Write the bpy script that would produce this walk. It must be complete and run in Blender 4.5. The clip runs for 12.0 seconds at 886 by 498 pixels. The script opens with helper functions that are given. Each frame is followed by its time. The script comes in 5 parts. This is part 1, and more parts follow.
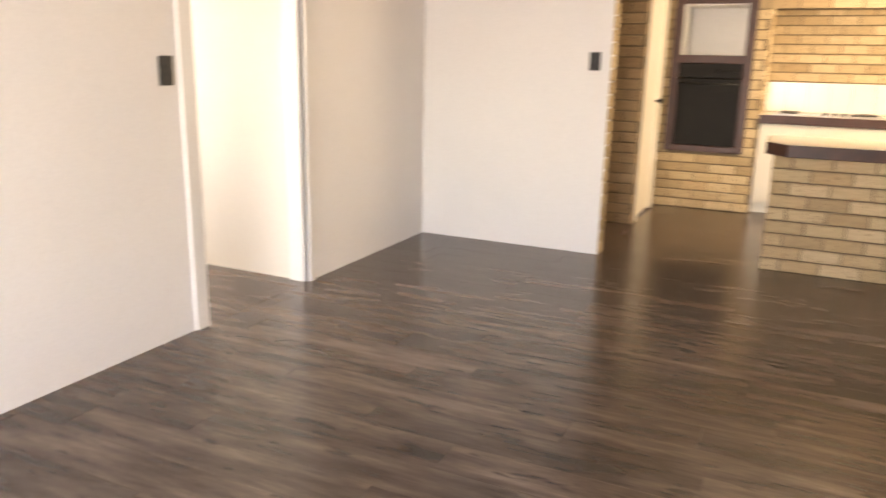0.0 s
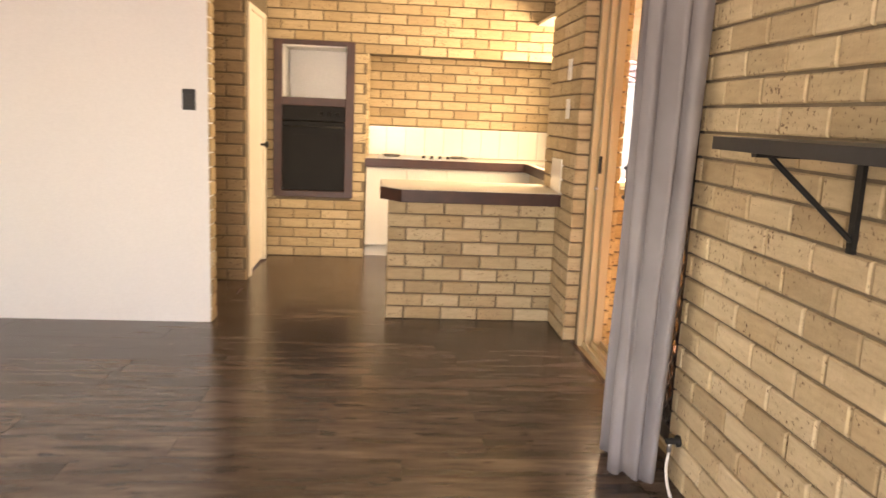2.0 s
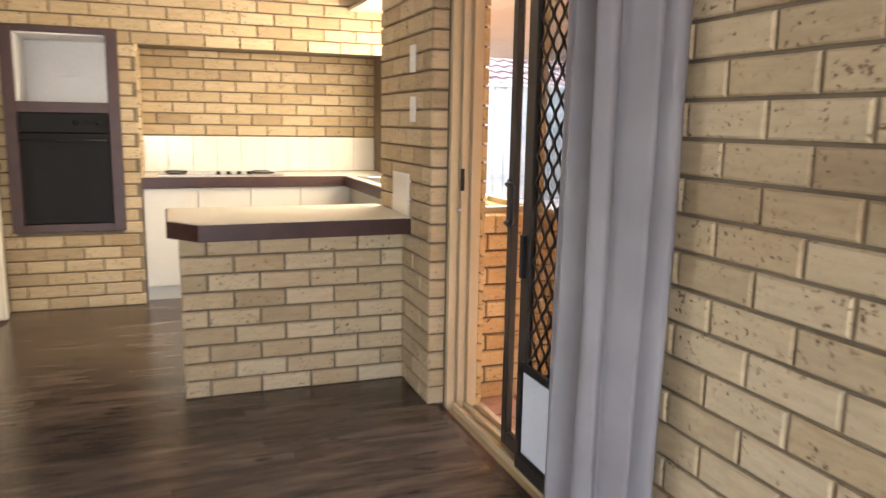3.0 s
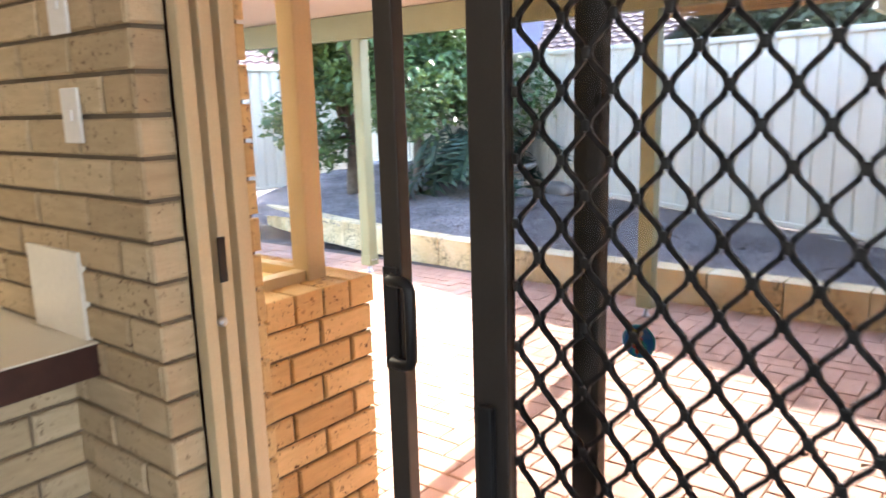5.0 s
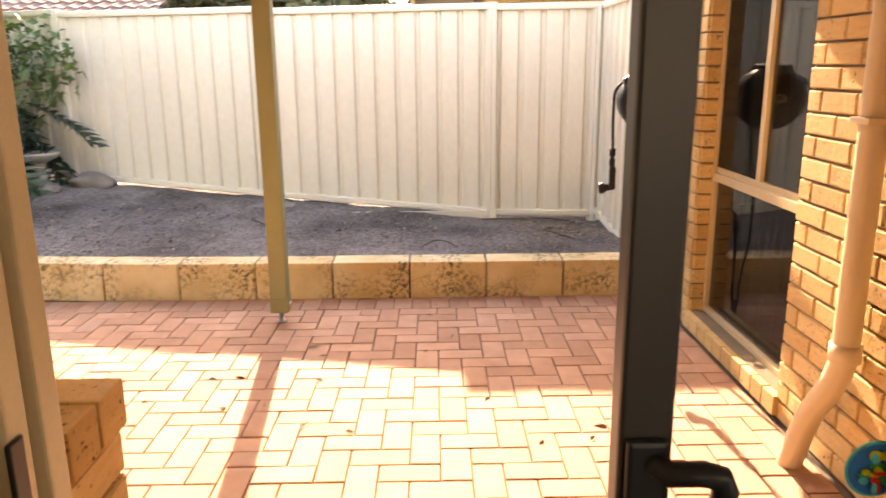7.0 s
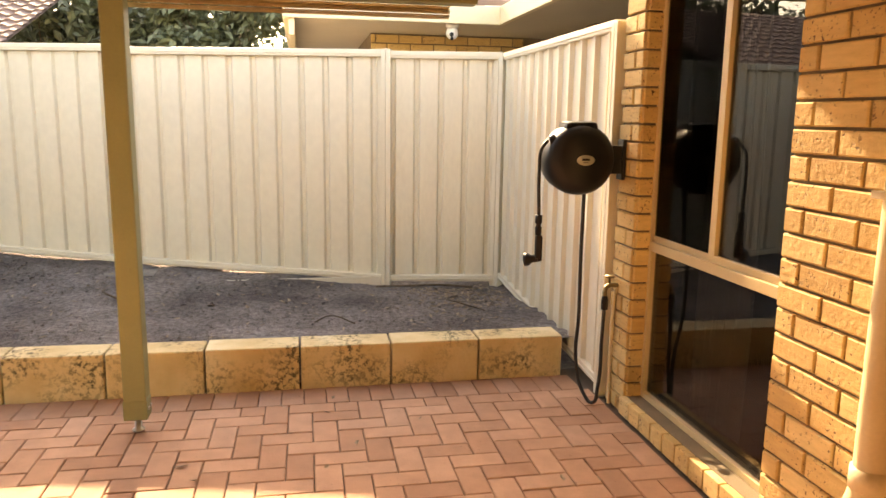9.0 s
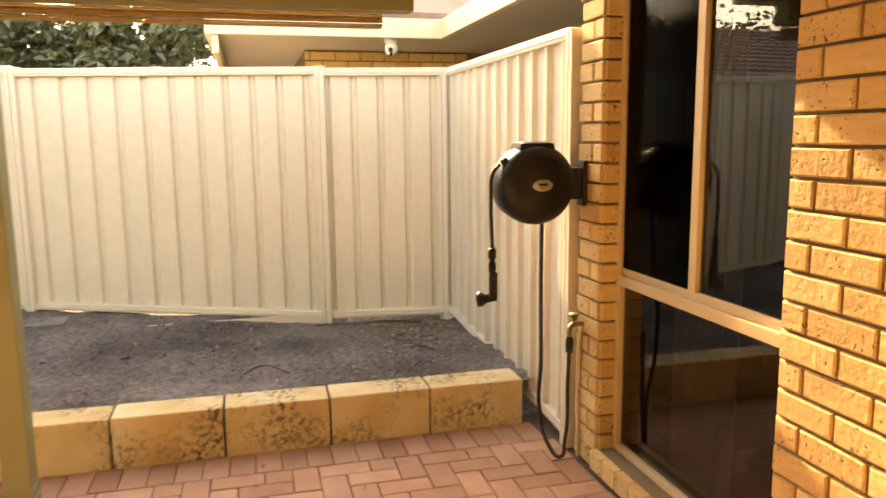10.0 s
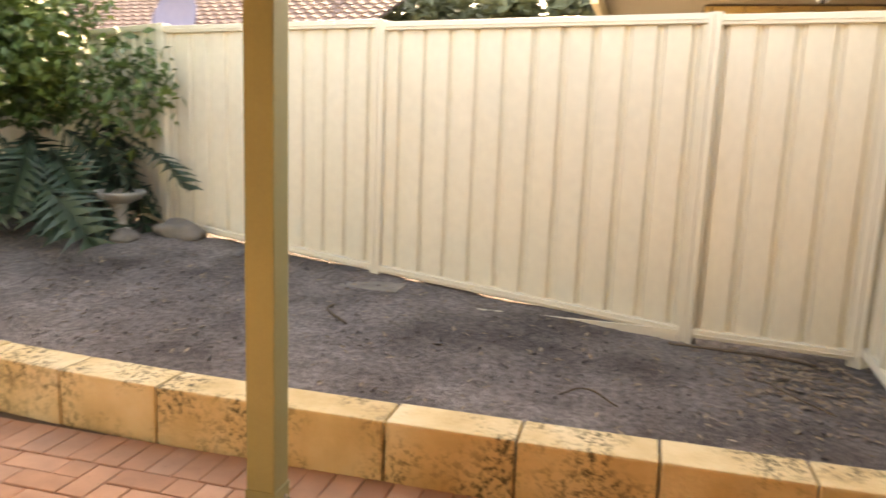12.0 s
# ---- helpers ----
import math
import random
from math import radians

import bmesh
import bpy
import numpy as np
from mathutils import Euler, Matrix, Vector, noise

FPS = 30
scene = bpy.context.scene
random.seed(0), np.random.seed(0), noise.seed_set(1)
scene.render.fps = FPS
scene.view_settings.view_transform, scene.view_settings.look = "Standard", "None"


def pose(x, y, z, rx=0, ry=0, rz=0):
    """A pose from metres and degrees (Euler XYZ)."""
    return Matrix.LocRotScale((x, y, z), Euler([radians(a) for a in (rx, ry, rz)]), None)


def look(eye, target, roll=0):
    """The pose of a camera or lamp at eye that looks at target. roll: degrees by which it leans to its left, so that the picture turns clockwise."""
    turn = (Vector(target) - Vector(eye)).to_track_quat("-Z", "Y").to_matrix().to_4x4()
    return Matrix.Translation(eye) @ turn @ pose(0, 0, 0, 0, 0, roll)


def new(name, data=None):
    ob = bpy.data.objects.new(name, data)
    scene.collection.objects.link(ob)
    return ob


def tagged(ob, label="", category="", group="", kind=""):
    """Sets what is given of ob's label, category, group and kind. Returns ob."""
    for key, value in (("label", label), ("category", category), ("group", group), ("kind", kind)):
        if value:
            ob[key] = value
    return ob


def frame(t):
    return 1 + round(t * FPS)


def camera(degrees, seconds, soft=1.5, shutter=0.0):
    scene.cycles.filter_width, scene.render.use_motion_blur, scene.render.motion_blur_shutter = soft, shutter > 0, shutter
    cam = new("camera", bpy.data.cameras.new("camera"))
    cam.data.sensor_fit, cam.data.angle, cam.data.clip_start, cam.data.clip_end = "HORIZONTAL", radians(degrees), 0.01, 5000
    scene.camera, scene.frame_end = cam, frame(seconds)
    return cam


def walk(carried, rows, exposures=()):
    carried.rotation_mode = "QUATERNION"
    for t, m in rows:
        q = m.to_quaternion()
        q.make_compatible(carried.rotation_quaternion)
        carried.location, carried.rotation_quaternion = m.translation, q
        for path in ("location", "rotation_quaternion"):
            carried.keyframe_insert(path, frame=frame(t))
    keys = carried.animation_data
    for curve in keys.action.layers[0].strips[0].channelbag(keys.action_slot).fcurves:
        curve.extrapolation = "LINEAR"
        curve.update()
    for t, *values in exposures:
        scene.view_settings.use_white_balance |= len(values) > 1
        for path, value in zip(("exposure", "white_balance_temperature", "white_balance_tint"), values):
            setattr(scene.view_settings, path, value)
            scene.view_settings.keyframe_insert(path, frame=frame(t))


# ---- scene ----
cam = camera(61.6, 12.0, shutter=0.4)
PATH = [
    (0, (-0.159, 0.22, 1.334), (-0.982, 1.974, 0.837), 1.2),
    (0.5, (-0.228, 0.109, 1.336), (-0.587, 2.025, 0.886), 0.4),
    (1, (-0.251, 0.14, 1.344), (-0.392, 2.087, 0.906), 0.4),
    (1.5, (-0.25, 0.426, 1.316), (-0.25, 2.388, 0.93), 2.1),
    (2, (-0.307, 0.84, 1.308), (-0.146, 2.802, 0.954), 2.5),
    (2.5, (-0.33, 1.351, 1.319), (0.112, 3.271, 0.972), 2.2),
    (3, (-0.328, 1.944, 1.315), (0.364, 3.791, 0.981), 1.0),
    (3.5, (-0.298, 2.469, 1.311), (0.63, 4.203, 0.953), 0.7),
    (5.5, (0.102, 4.039, 1.401), (1.816, 4.989, 1.002), -2.0),
    (6, (0.205, 4.325, 1.388), (2.059, 4.953, 0.978), -1.5),
    (6.5, (0.32, 4.542, 1.392), (2.246, 4.849, 0.949), -0.9),
    (7, (0.407, 4.733, 1.388), (2.349, 4.707, 0.91), -0.5),
    (8.8, (1.044, 4.86, 1.404), (2.978, 4.498, 1.045), 1.1),
    (9, (1.102, 4.857, 1.392), (3.037, 4.489, 1.045), 0.8),
    (9.5, (1.323, 4.822, 1.379), (3.251, 4.408, 1.049), 0.1),
    (10, (1.559, 4.725, 1.414), (3.472, 4.227, 1.113), -0.6),
    (10.5, (1.811, 4.638, 1.406), (3.699, 4.03, 1.148), 0.2),
    (11, (1.983, 4.623, 1.366), (3.928, 4.256, 1.079), 1.2),
    (11.5, (2.266, 4.576, 1.298), (4.239, 4.653, 0.977), 1.6),
    (12, (2.557, 4.538, 1.294), (4.463, 5.033, 0.944), 2.2),
]
walk(cam, [(t, look(eye, target, roll)) for t, eye, target, roll in PATH],
     [(0, 4.35, 7800, 22), (1.5, 4.4, 8800, 26), (3.0, 4.1, 6400, 18), (3.7, 4.2, 5900, 15), (5.5, 4.2, 6300, 16), (6.5, 3.65, 8600, 22), (7.2, 3.3, 10300, 25), (8.8, 3.05, 11500, 20), (10.5, 3.2, 15500, 20), (12, 3.15, 12000, 20)])

# ---- world and sun ----
PZ = -0.08           # level of the patio paving
SUN_EL, SUN_AZ = radians(30.7), math.atan2(0.10, 0.995)
world = bpy.data.worlds.new("sky")
scene.world = world
world.use_nodes = True
wn = world.node_tree.nodes
sky = wn.new("ShaderNodeTexSky")
sky.sky_type, sky.sun_disc = "NISHITA", False
sky.sun_elevation, sky.sun_rotation = SUN_EL, radians(90) - SUN_AZ
wn["Background"].inputs["Strength"].default_value = 0.15
world.node_tree.links.new(sky.outputs[0], wn["Background"].inputs["Color"])
sun = new("sun", bpy.data.lights.new("sun", "SUN"))
sun.data.energy, sun.data.angle, sun.data.color = 2.2, radians(0.6), (1.0, 0.93, 0.82)
sun.matrix_world = look((math.cos(SUN_EL) * math.cos(SUN_AZ) * 30, math.cos(SUN_EL) * math.sin(SUN_AZ) * 30, math.sin(SUN_EL) * 30), (0, 0, 0))


def opening_light(name, eye, target, w, h, watts, color):
    """An area lamp standing in a wall opening as daylight."""
    lamp = new(name, bpy.data.lights.new(name, "AREA"))
    lamp.data.shape, lamp.data.size, lamp.data.size_y = "RECTANGLE", w, h
    lamp.data.energy, lamp.data.color = watts, color
    lamp.matrix_world = look(eye, target)
    return lamp


opening_light("daylight_living_window", (-1.0, -1.77, 1.35), (-1.0, 3, 1.0), 2.4, 1.5, 8, (0.97, 0.98, 1.0))
opening_light("daylight_kitchen_window", (1.44, 6.6, 1.5), (-1.0, 6.6, 1.0), 1.7, 1.1, 5.5, (1.0, 0.87, 0.62))
# fill lamp added to brighten the hall; no window is seen there
opening_light("daylight_hall_window", (-5.35, 2.9, 1.5), (-3, 3.2, 1.3), 0.9, 1.2, 3.0, (1.0, 0.96, 0.88))


# ---- materials ----
def nodes_of(name, rough=0.6, metal=0.0):
    m = bpy.data.materials.new(name)
    m.use_nodes = True
    nt = m.node_tree
    b = nt.nodes["Principled BSDF"]
    b.inputs["Roughness"].default_value, b.inputs["Metallic"].default_value = rough, metal
    return m, nt, b


def put(nt, kind, **inputs):
    n = nt.nodes.new(kind)
    for k, v in inputs.items():
        n.inputs[k.replace("_", " ")].default_value = v
    return n


def coords(nt, scale=(1, 1, 1), space="Object", shift=True):
    tc = nt.nodes.new("ShaderNodeTexCoord")
    mp = nt.nodes.new("ShaderNodeMapping")
    mp.inputs["Scale"].default_value = scale
    nt.links.new(tc.outputs[space], mp.inputs["Vector"])
    if shift:
        oi = nt.nodes.new("ShaderNodeObjectInfo")
        mul = nt.nodes.new("ShaderNodeMath")
        mul.operation = "MULTIPLY"
        mul.inputs[1].default_value = 37.0
        nt.links.new(oi.outputs["Random"], mul.inputs[0])
        nt.links.new(mul.outputs[0], mp.inputs["Location"])
    return mp.outputs[0]


def ramp(nt, fac, stops):
    r = nt.nodes.new("ShaderNodeValToRGB")
    while len(r.color_ramp.elements) < len(stops):
        r.color_ramp.elements.new(0.5)
    for e, (p, c) in zip(r.color_ramp.elements, stops):
        e.position, e.color = p, (*c, 1)
    nt.links.new(fac, r.inputs[0])
    return r.outputs[0]


def mix(nt, fac, a, b, mode="MIX"):
    m = nt.nodes.new("ShaderNodeMix")
    m.data_type, m.blend_type = "RGBA", mode
    for sock, v in ((m.inputs["Factor"], fac), (m.inputs["A"], a), (m.inputs["B"], b)):
        if isinstance(v, (int, float)):
            sock.default_value = v
        elif isinstance(v, tuple):
            sock.default_value = (*v, 1)
        else:
            nt.links.new(v, sock)
    return m.outputs["Result"]


def noise_of(nt, vec, scale, detail=4.0, rough=0.55):
    n = put(nt, "ShaderNodeTexNoise", Scale=scale, Detail=detail, Roughness=rough)
    nt.links.new(vec, n.inputs["Vector"])
    return n.outputs["Fac"]


def bump(nt, b, height, strength, distance=0.004):
    n = put(nt, "ShaderNodeBump", Strength=strength, Distance=distance)
    nt.links.new(height, n.inputs["Height"])
    nt.links.new(n.outputs[0], b.inputs["Normal"])


def random_of(nt):
    return nt.nodes.new("ShaderNodeObjectInfo").outputs["Random"]


def surface(name, a, b2, rough=0.6, scale=3.0, fine=60.0, strength=0.15, metal=0.0, vary=0.0, space="Object"):
    """Two tones in soft patches, with fine grain and relief."""
    m, nt, b = nodes_of(name, rough, metal)
    vec = coords(nt, space=space, shift=space == "Object")
    col = ramp(nt, noise_of(nt, vec, scale), [(0.3, a), (0.7, b2)])
    f = noise_of(nt, vec, fine, 6)
    col = mix(nt, 0.25, col, ramp(nt, f, [(0.3, (0.75, 0.75, 0.75)), (0.7, (1.05, 1.05, 1.05))]), "MULTIPLY")
    if vary:
        col = mix(nt, vary, col, ramp(nt, random_of(nt), [(0, (0.6, 0.6, 0.6)), (1, (1.0, 1.0, 1.0))]), "MULTIPLY")
    nt.links.new(col, b.inputs["Base Color"])
    bump(nt, b, f, strength)
    return m


def brick_material(name, tones, spot, rough=0.85):
    m, nt, b = nodes_of(name, rough)
    vec = coords(nt, shift=True)
    base = ramp(nt, random_of(nt), tones)
    streak = noise_of(nt, coords(nt, (6, 6, 30)), 2.0, 5)
    col = mix(nt, 0.5, base, ramp(nt, streak, [(0.3, (0.78, 0.74, 0.68)), (0.7, (1.12, 1.1, 1.06))]), "MULTIPLY")
    pits = noise_of(nt, vec, 70.0, 3)
    pitmask = ramp(nt, pits, [(0.60, (0, 0, 0)), (0.66, (1, 1, 1))])
    big = noise_of(nt, vec, 9.0, 2)
    pitmask = mix(nt, 1.0, pitmask, ramp(nt, big, [(0.42, (0, 0, 0)), (0.6, (1, 1, 1))]), "MULTIPLY")
    col = mix(nt, pitmask, col, spot)
    nt.links.new(col, b.inputs["Base Color"])
    bump(nt, b, mix(nt, 0.5, noise_of(nt, vec, 45.0, 8), mix(nt, 1.0, (1, 1, 1), pitmask, "SUBTRACT"), "MULTIPLY"), 0.7, 0.006)
    return m


CREAM = [(0.0, (0.38, 0.285, 0.165)), (0.35, (0.49, 0.385, 0.235)), (0.7, (0.56, 0.45, 0.29)), (1.0, (0.44, 0.33, 0.19))]
brick_mat = brick_material("cream_brick", CREAM, (0.16, 0.10, 0.055))
# passage wall's brick: its darker tones hold the weaker light there
brick_shaded = brick_material("shaded_brick", [(0.0, (0.30, 0.21, 0.125)), (0.5, (0.36, 0.26, 0.16)), (1.0, (0.27, 0.185, 0.11))], (0.1, 0.06, 0.04))
brick_out = brick_material("speckled_yellow_brick", [(0.0, (0.50, 0.335, 0.145)), (0.4, (0.63, 0.45, 0.21)), (0.75, (0.68, 0.51, 0.26)), (1.0, (0.54, 0.365, 0.16))], (0.10, 0.05, 0.025))
# sandy mortar, its tone lowered to hold the shade of recessed joints
mortar = surface("shaded_sandy_mortar", (0.15, 0.115, 0.075), (0.22, 0.17, 0.11), 0.95, 4, 200, 0.5)
plaster = surface("white_painted_plaster", (0.80, 0.79, 0.77), (0.83, 0.82, 0.80), 0.55, 1.2, 120, 0.04)
plaster_cream = surface("cream_painted_plaster", (0.74, 0.70, 0.62), (0.78, 0.74, 0.66), 0.6, 1.2, 120, 0.04)
ceil_mat = surface("flat_white_ceiling_paint", (0.78, 0.77, 0.75), (0.82, 0.81, 0.79), 0.8, 1.0, 90, 0.05)
white_paint = surface("white_gloss_paint", (0.78, 0.77, 0.74), (0.82, 0.81, 0.78), 0.35, 2, 80, 0.03)
cream_alu = surface("cream_powder_coated_aluminium", (0.56, 0.45, 0.27), (0.60, 0.49, 0.30), 0.4, 3, 150, 0.03)
bronze_alu = surface("dark_bronze_aluminium", (0.035, 0.030, 0.027), (0.05, 0.043, 0.038), 0.4, 3, 150, 0.03, 0.3)
black_plastic = surface("black_plastic", (0.012, 0.012, 0.013), (0.022, 0.022, 0.023), 0.38, 5, 90, 0.08)
black_rubber = surface("black_rubber_hose", (0.012, 0.012, 0.012), (0.03, 0.03, 0.03), 0.55, 20, 200, 0.1)
black_plastic.node_tree.nodes["Principled BSDF"].inputs["Specular IOR Level"].default_value = 0.25
oven_black = surface("black_oven_enamel", (0.010, 0.009, 0.009), (0.014, 0.013, 0.012), 0.5, 5, 90, 0.03)
oven_black.node_tree.nodes["Principled BSDF"].inputs["Specular IOR Level"].default_value = 0.12
charcoal = surface("charcoal_timber_shelf", (0.018, 0.017, 0.017), (0.03, 0.028, 0.027), 0.5, 4, 90, 0.1)
black_metal = surface("black_painted_steel", (0.012, 0.012, 0.012), (0.02, 0.02, 0.02), 0.4, 6, 120, 0.05, 0.4)
dark_wood = surface("dark_red_stained_wood", (0.032, 0.011, 0.008), (0.06, 0.02, 0.013), 0.45, 12, 90, 0.08)
laminate = surface("cream_laminate", (0.74, 0.69, 0.58), (0.78, 0.73, 0.62), 0.3, 2, 180, 0.02)
cupboard = surface("off_white_cupboard_paint", (0.72, 0.68, 0.58), (0.76, 0.72, 0.62), 0.4, 2, 120, 0.03)
tile_mat = surface("cream_glazed_tile", (0.76, 0.72, 0.62), (0.8, 0.76, 0.66), 0.15, 2, 60, 0.02)
steel = surface("brushed_stainless_steel", (0.5, 0.5, 0.5), (0.6, 0.6, 0.6), 0.3, 5, 150, 0.05, 1.0)
brass = surface("weathered_brass", (0.22, 0.17, 0.1), (0.32, 0.25, 0.15), 0.45, 10, 120, 0.1, 0.9)
olive = surface("olive_green_painted_steel", (0.225, 0.24, 0.12), (0.265, 0.28, 0.145), 0.5, 3, 90, 0.05)
fence_mat = surface("cream_colour_coated_steel", (0.69, 0.63, 0.50), (0.74, 0.68, 0.55), 0.42, 1.5, 26, 0.03, space="Generated")
fascia_mat = surface("cream_gutter_paint", (0.66, 0.58, 0.40), (0.70, 0.62, 0.44), 0.45, 2, 70, 0.03)
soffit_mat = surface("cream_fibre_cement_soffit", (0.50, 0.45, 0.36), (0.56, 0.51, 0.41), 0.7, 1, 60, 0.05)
stone = surface("grey_weathered_stone", (0.16, 0.14, 0.12), (0.27, 0.24, 0.21), 0.9, 6, 60, 0.6)
concrete = surface("mossy_grey_concrete", (0.35, 0.32, 0.27), (0.48, 0.45, 0.39), 0.85, 9, 60, 0.4)
bark = surface("brown_bark", (0.08, 0.055, 0.035), (0.15, 0.11, 0.075), 0.95, 14, 60, 0.8)
bamboo = surface("faded_bamboo_slats", (0.42, 0.30, 0.15), (0.55, 0.41, 0.23), 0.7, 30, 120, 0.4)
dry_leaf = surface("dry_brown_leaf", (0.20, 0.14, 0.09), (0.48, 0.38, 0.27), 0.8, 12, 80, 0.2, vary=0.7)
pvc = surface("cream_plastic_pipe", (0.62, 0.52, 0.34), (0.66, 0.56, 0.38), 0.4, 3, 90, 0.03)
grey_cable = surface("white_plastic_cable", (0.66, 0.66, 0.64), (0.72, 0.72, 0.7), 0.4, 4, 90, 0.03)
dish_mat = surface("grey_violet_dish_paint", (0.20, 0.18, 0.27), (0.25, 0.23, 0.32), 0.6, 3, 90, 0.05)
roof_mat = surface("brown_clay_roof_tile", (0.16, 0.10, 0.085), (0.26, 0.17, 0.14), 0.75, 2, 30, 0.3)
dark_room = surface("brown_carpet", (0.10, 0.085, 0.07), (0.13, 0.11, 0.09), 0.95, 6, 200, 0.4)


def leaf_material(name, tones):
    m, nt, b = nodes_of(name, 0.5)
    vec = coords(nt, shift=False)
    n = noise_of(nt, vec, 2.2, 6, 0.7)
    nt.links.new(ramp(nt, n, tones), b.inputs["Base Color"])
    b.inputs["Transmission Weight"].default_value = 0.0
    b.inputs["Subsurface Weight"].default_value = 0.0
    return m


leaf_mat = leaf_material("green_shrub_leaf", [(0.3, (0.025, 0.052, 0.015)), (0.5, (0.06, 0.11, 0.025)), (0.7, (0.17, 0.22, 0.045))])
monstera_mat = leaf_material("dark_green_split_leaf", [(0.3, (0.02, 0.045, 0.028)), (0.7, (0.04, 0.085, 0.045))])
far_leaf = leaf_material("grey_green_gum_leaf", [(0.3, (0.05, 0.06, 0.035)), (0.5, (0.10, 0.115, 0.06)), (0.7, (0.19, 0.2, 0.10))])


def glass_material(name, tint=(1, 1, 1), gloss=0.0):
    m = bpy.data.materials.new(name)
    m.use_nodes = True
    nt = m.node_tree
    nt.nodes.remove(nt.nodes["Principled BSDF"])
    out = nt.nodes["Material Output"]
    tr = nt.nodes.new("ShaderNodeBsdfTransparent")
    tr.inputs[0].default_value = (*tint, 1)
    gl = nt.nodes.new("ShaderNodeBsdfGlossy")
    gl.inputs["Roughness"].default_value = 0.01
    lw = put(nt, "ShaderNodeLayerWeight", Blend=0.5)
    pw = nt.nodes.new("ShaderNodeMath")
    pw.operation = "POWER"
    pw.inputs[1].default_value = 5.0
    nt.links.new(lw.outputs["Facing"], pw.inputs[0])
    add = nt.nodes.new("ShaderNodeMath")
    add.operation, add.use_clamp = "MULTIPLY_ADD", True
    add.inputs[1].default_value, add.inputs[2].default_value = 0.9, 0.015 + gloss
    nt.links.new(pw.outputs[0], add.inputs[0])
    mx = nt.nodes.new("ShaderNodeMixShader")
    nt.links.new(add.outputs[0], mx.inputs[0])
    nt.links.new(tr.outputs[0], mx.inputs[1])
    nt.links.new(gl.outputs[0], mx.inputs[2])
    nt.links.new(mx.outputs[0], out.inputs["Surface"])
    return m


glass = glass_material("clear_window_glass")
tinted = glass_material("dark_tinted_window_glass", (0.42, 0.40, 0.37), 0.07)
flyscreen = glass_material("insect_screen", (0.72, 0.72, 0.72), 0.0)
white_sheet = surface("frosted_white_plastic", (0.72, 0.76, 0.82), (0.78, 0.82, 0.86), 0.3, 2, 90, 0.02)


def floor_material():
    m, nt, b = nodes_of("dark_brown_oak_vinyl_plank", 0.3)
    vec = coords(nt, (1.0, 6.0, 1), shift=True)
    grain = noise_of(nt, vec, 2.2, 8, 0.62)
    fine = noise_of(nt, coords(nt, (3, 60, 1)), 3.0, 5, 0.6)
    col = ramp(nt, grain, [(0.32, (0.030, 0.020, 0.016)), (0.45, (0.074, 0.053, 0.042)), (0.57, (0.115, 0.086, 0.069)), (0.72, (0.175, 0.138, 0.113))])
    col = mix(nt, 0.38, col, ramp(nt, fine, [(0.35, (0.65, 0.63, 0.6)), (0.7, (1.2, 1.18, 1.16))]), "MULTIPLY")
    knot = noise_of(nt, coords(nt, (3.0, 11.0, 1)), 1.6, 2)
    col = mix(nt, ramp(nt, knot, [(0.62, (0, 0, 0)), (0.72, (0.9, 0.9, 0.9))]), col, (0.016, 0.010, 0.008))
    col = mix(nt, 0.8, col, ramp(nt, random_of(nt), [(0, (0.72, 0.70, 0.69)), (1, (1.2, 1.17, 1.14))]), "MULTIPLY")
    nt.links.new(col, b.inputs["Base Color"])
    rr = ramp(nt, grain, [(0.3, (0.27, 0.27, 0.27)), (0.7, (0.19, 0.19, 0.19))])
    nt.links.new(rr, b.inputs["Roughness"])
    bump(nt, b, mix(nt, 0.5, grain, fine), 0.12, 0.003)
    return m


def paver_material():
    m, nt, b = nodes_of("terracotta_clay_paver", 0.82)
    vec = coords(nt, shift=True)
    base = ramp(nt, random_of(nt), [(0, (0.35, 0.185, 0.115)), (0.4, (0.42, 0.235, 0.15)), (0.75, (0.48, 0.28, 0.185)), (1, (0.43, 0.26, 0.18))])
    col = mix(nt, 0.6, base, ramp(nt, noise_of(nt, vec, 8, 5), [(0.3, (0.75, 0.72, 0.7)), (0.7, (1.15, 1.13, 1.1))]), "MULTIPLY")
    speck = noise_of(nt, vec, 90, 3)
    col = mix(nt, ramp(nt, speck, [(0.68, (0, 0, 0)), (0.74, (0.7, 0.7, 0.7))]), col, (0.12, 0.07, 0.05))
    nt.links.new(col, b.inputs["Base Color"])
    bump(nt, b, noise_of(nt, vec, 80, 6), 0.35, 0.003)
    return m


def limestone_material():
    m, nt, b = nodes_of("yellow_limestone_block", 0.9)
    vec = coords(nt, shift=True)
    col = ramp(nt, noise_of(nt, vec, 4, 6), [(0.3, (0.53, 0.39, 0.20)), (0.5, (0.64, 0.50, 0.28)), (0.7, (0.70, 0.58, 0.37))])
    moss = mix(nt, 1.0, ramp(nt, noise_of(nt, vec, 3.0, 4), [(0.45, (0, 0, 0)), (0.62, (1, 1, 1))]), ramp(nt, noise_of(nt, vec, 38, 7, 0.7), [(0.48, (0, 0, 0)), (0.58, (1, 1, 1))]), "MULTIPLY")
    col = mix(nt, moss, col, (0.115, 0.095, 0.05))
    nt.links.new(col, b.inputs["Base Color"])
    bump(nt, b, noise_of(nt, vec, 50, 8), 0.6, 0.008)
    return m


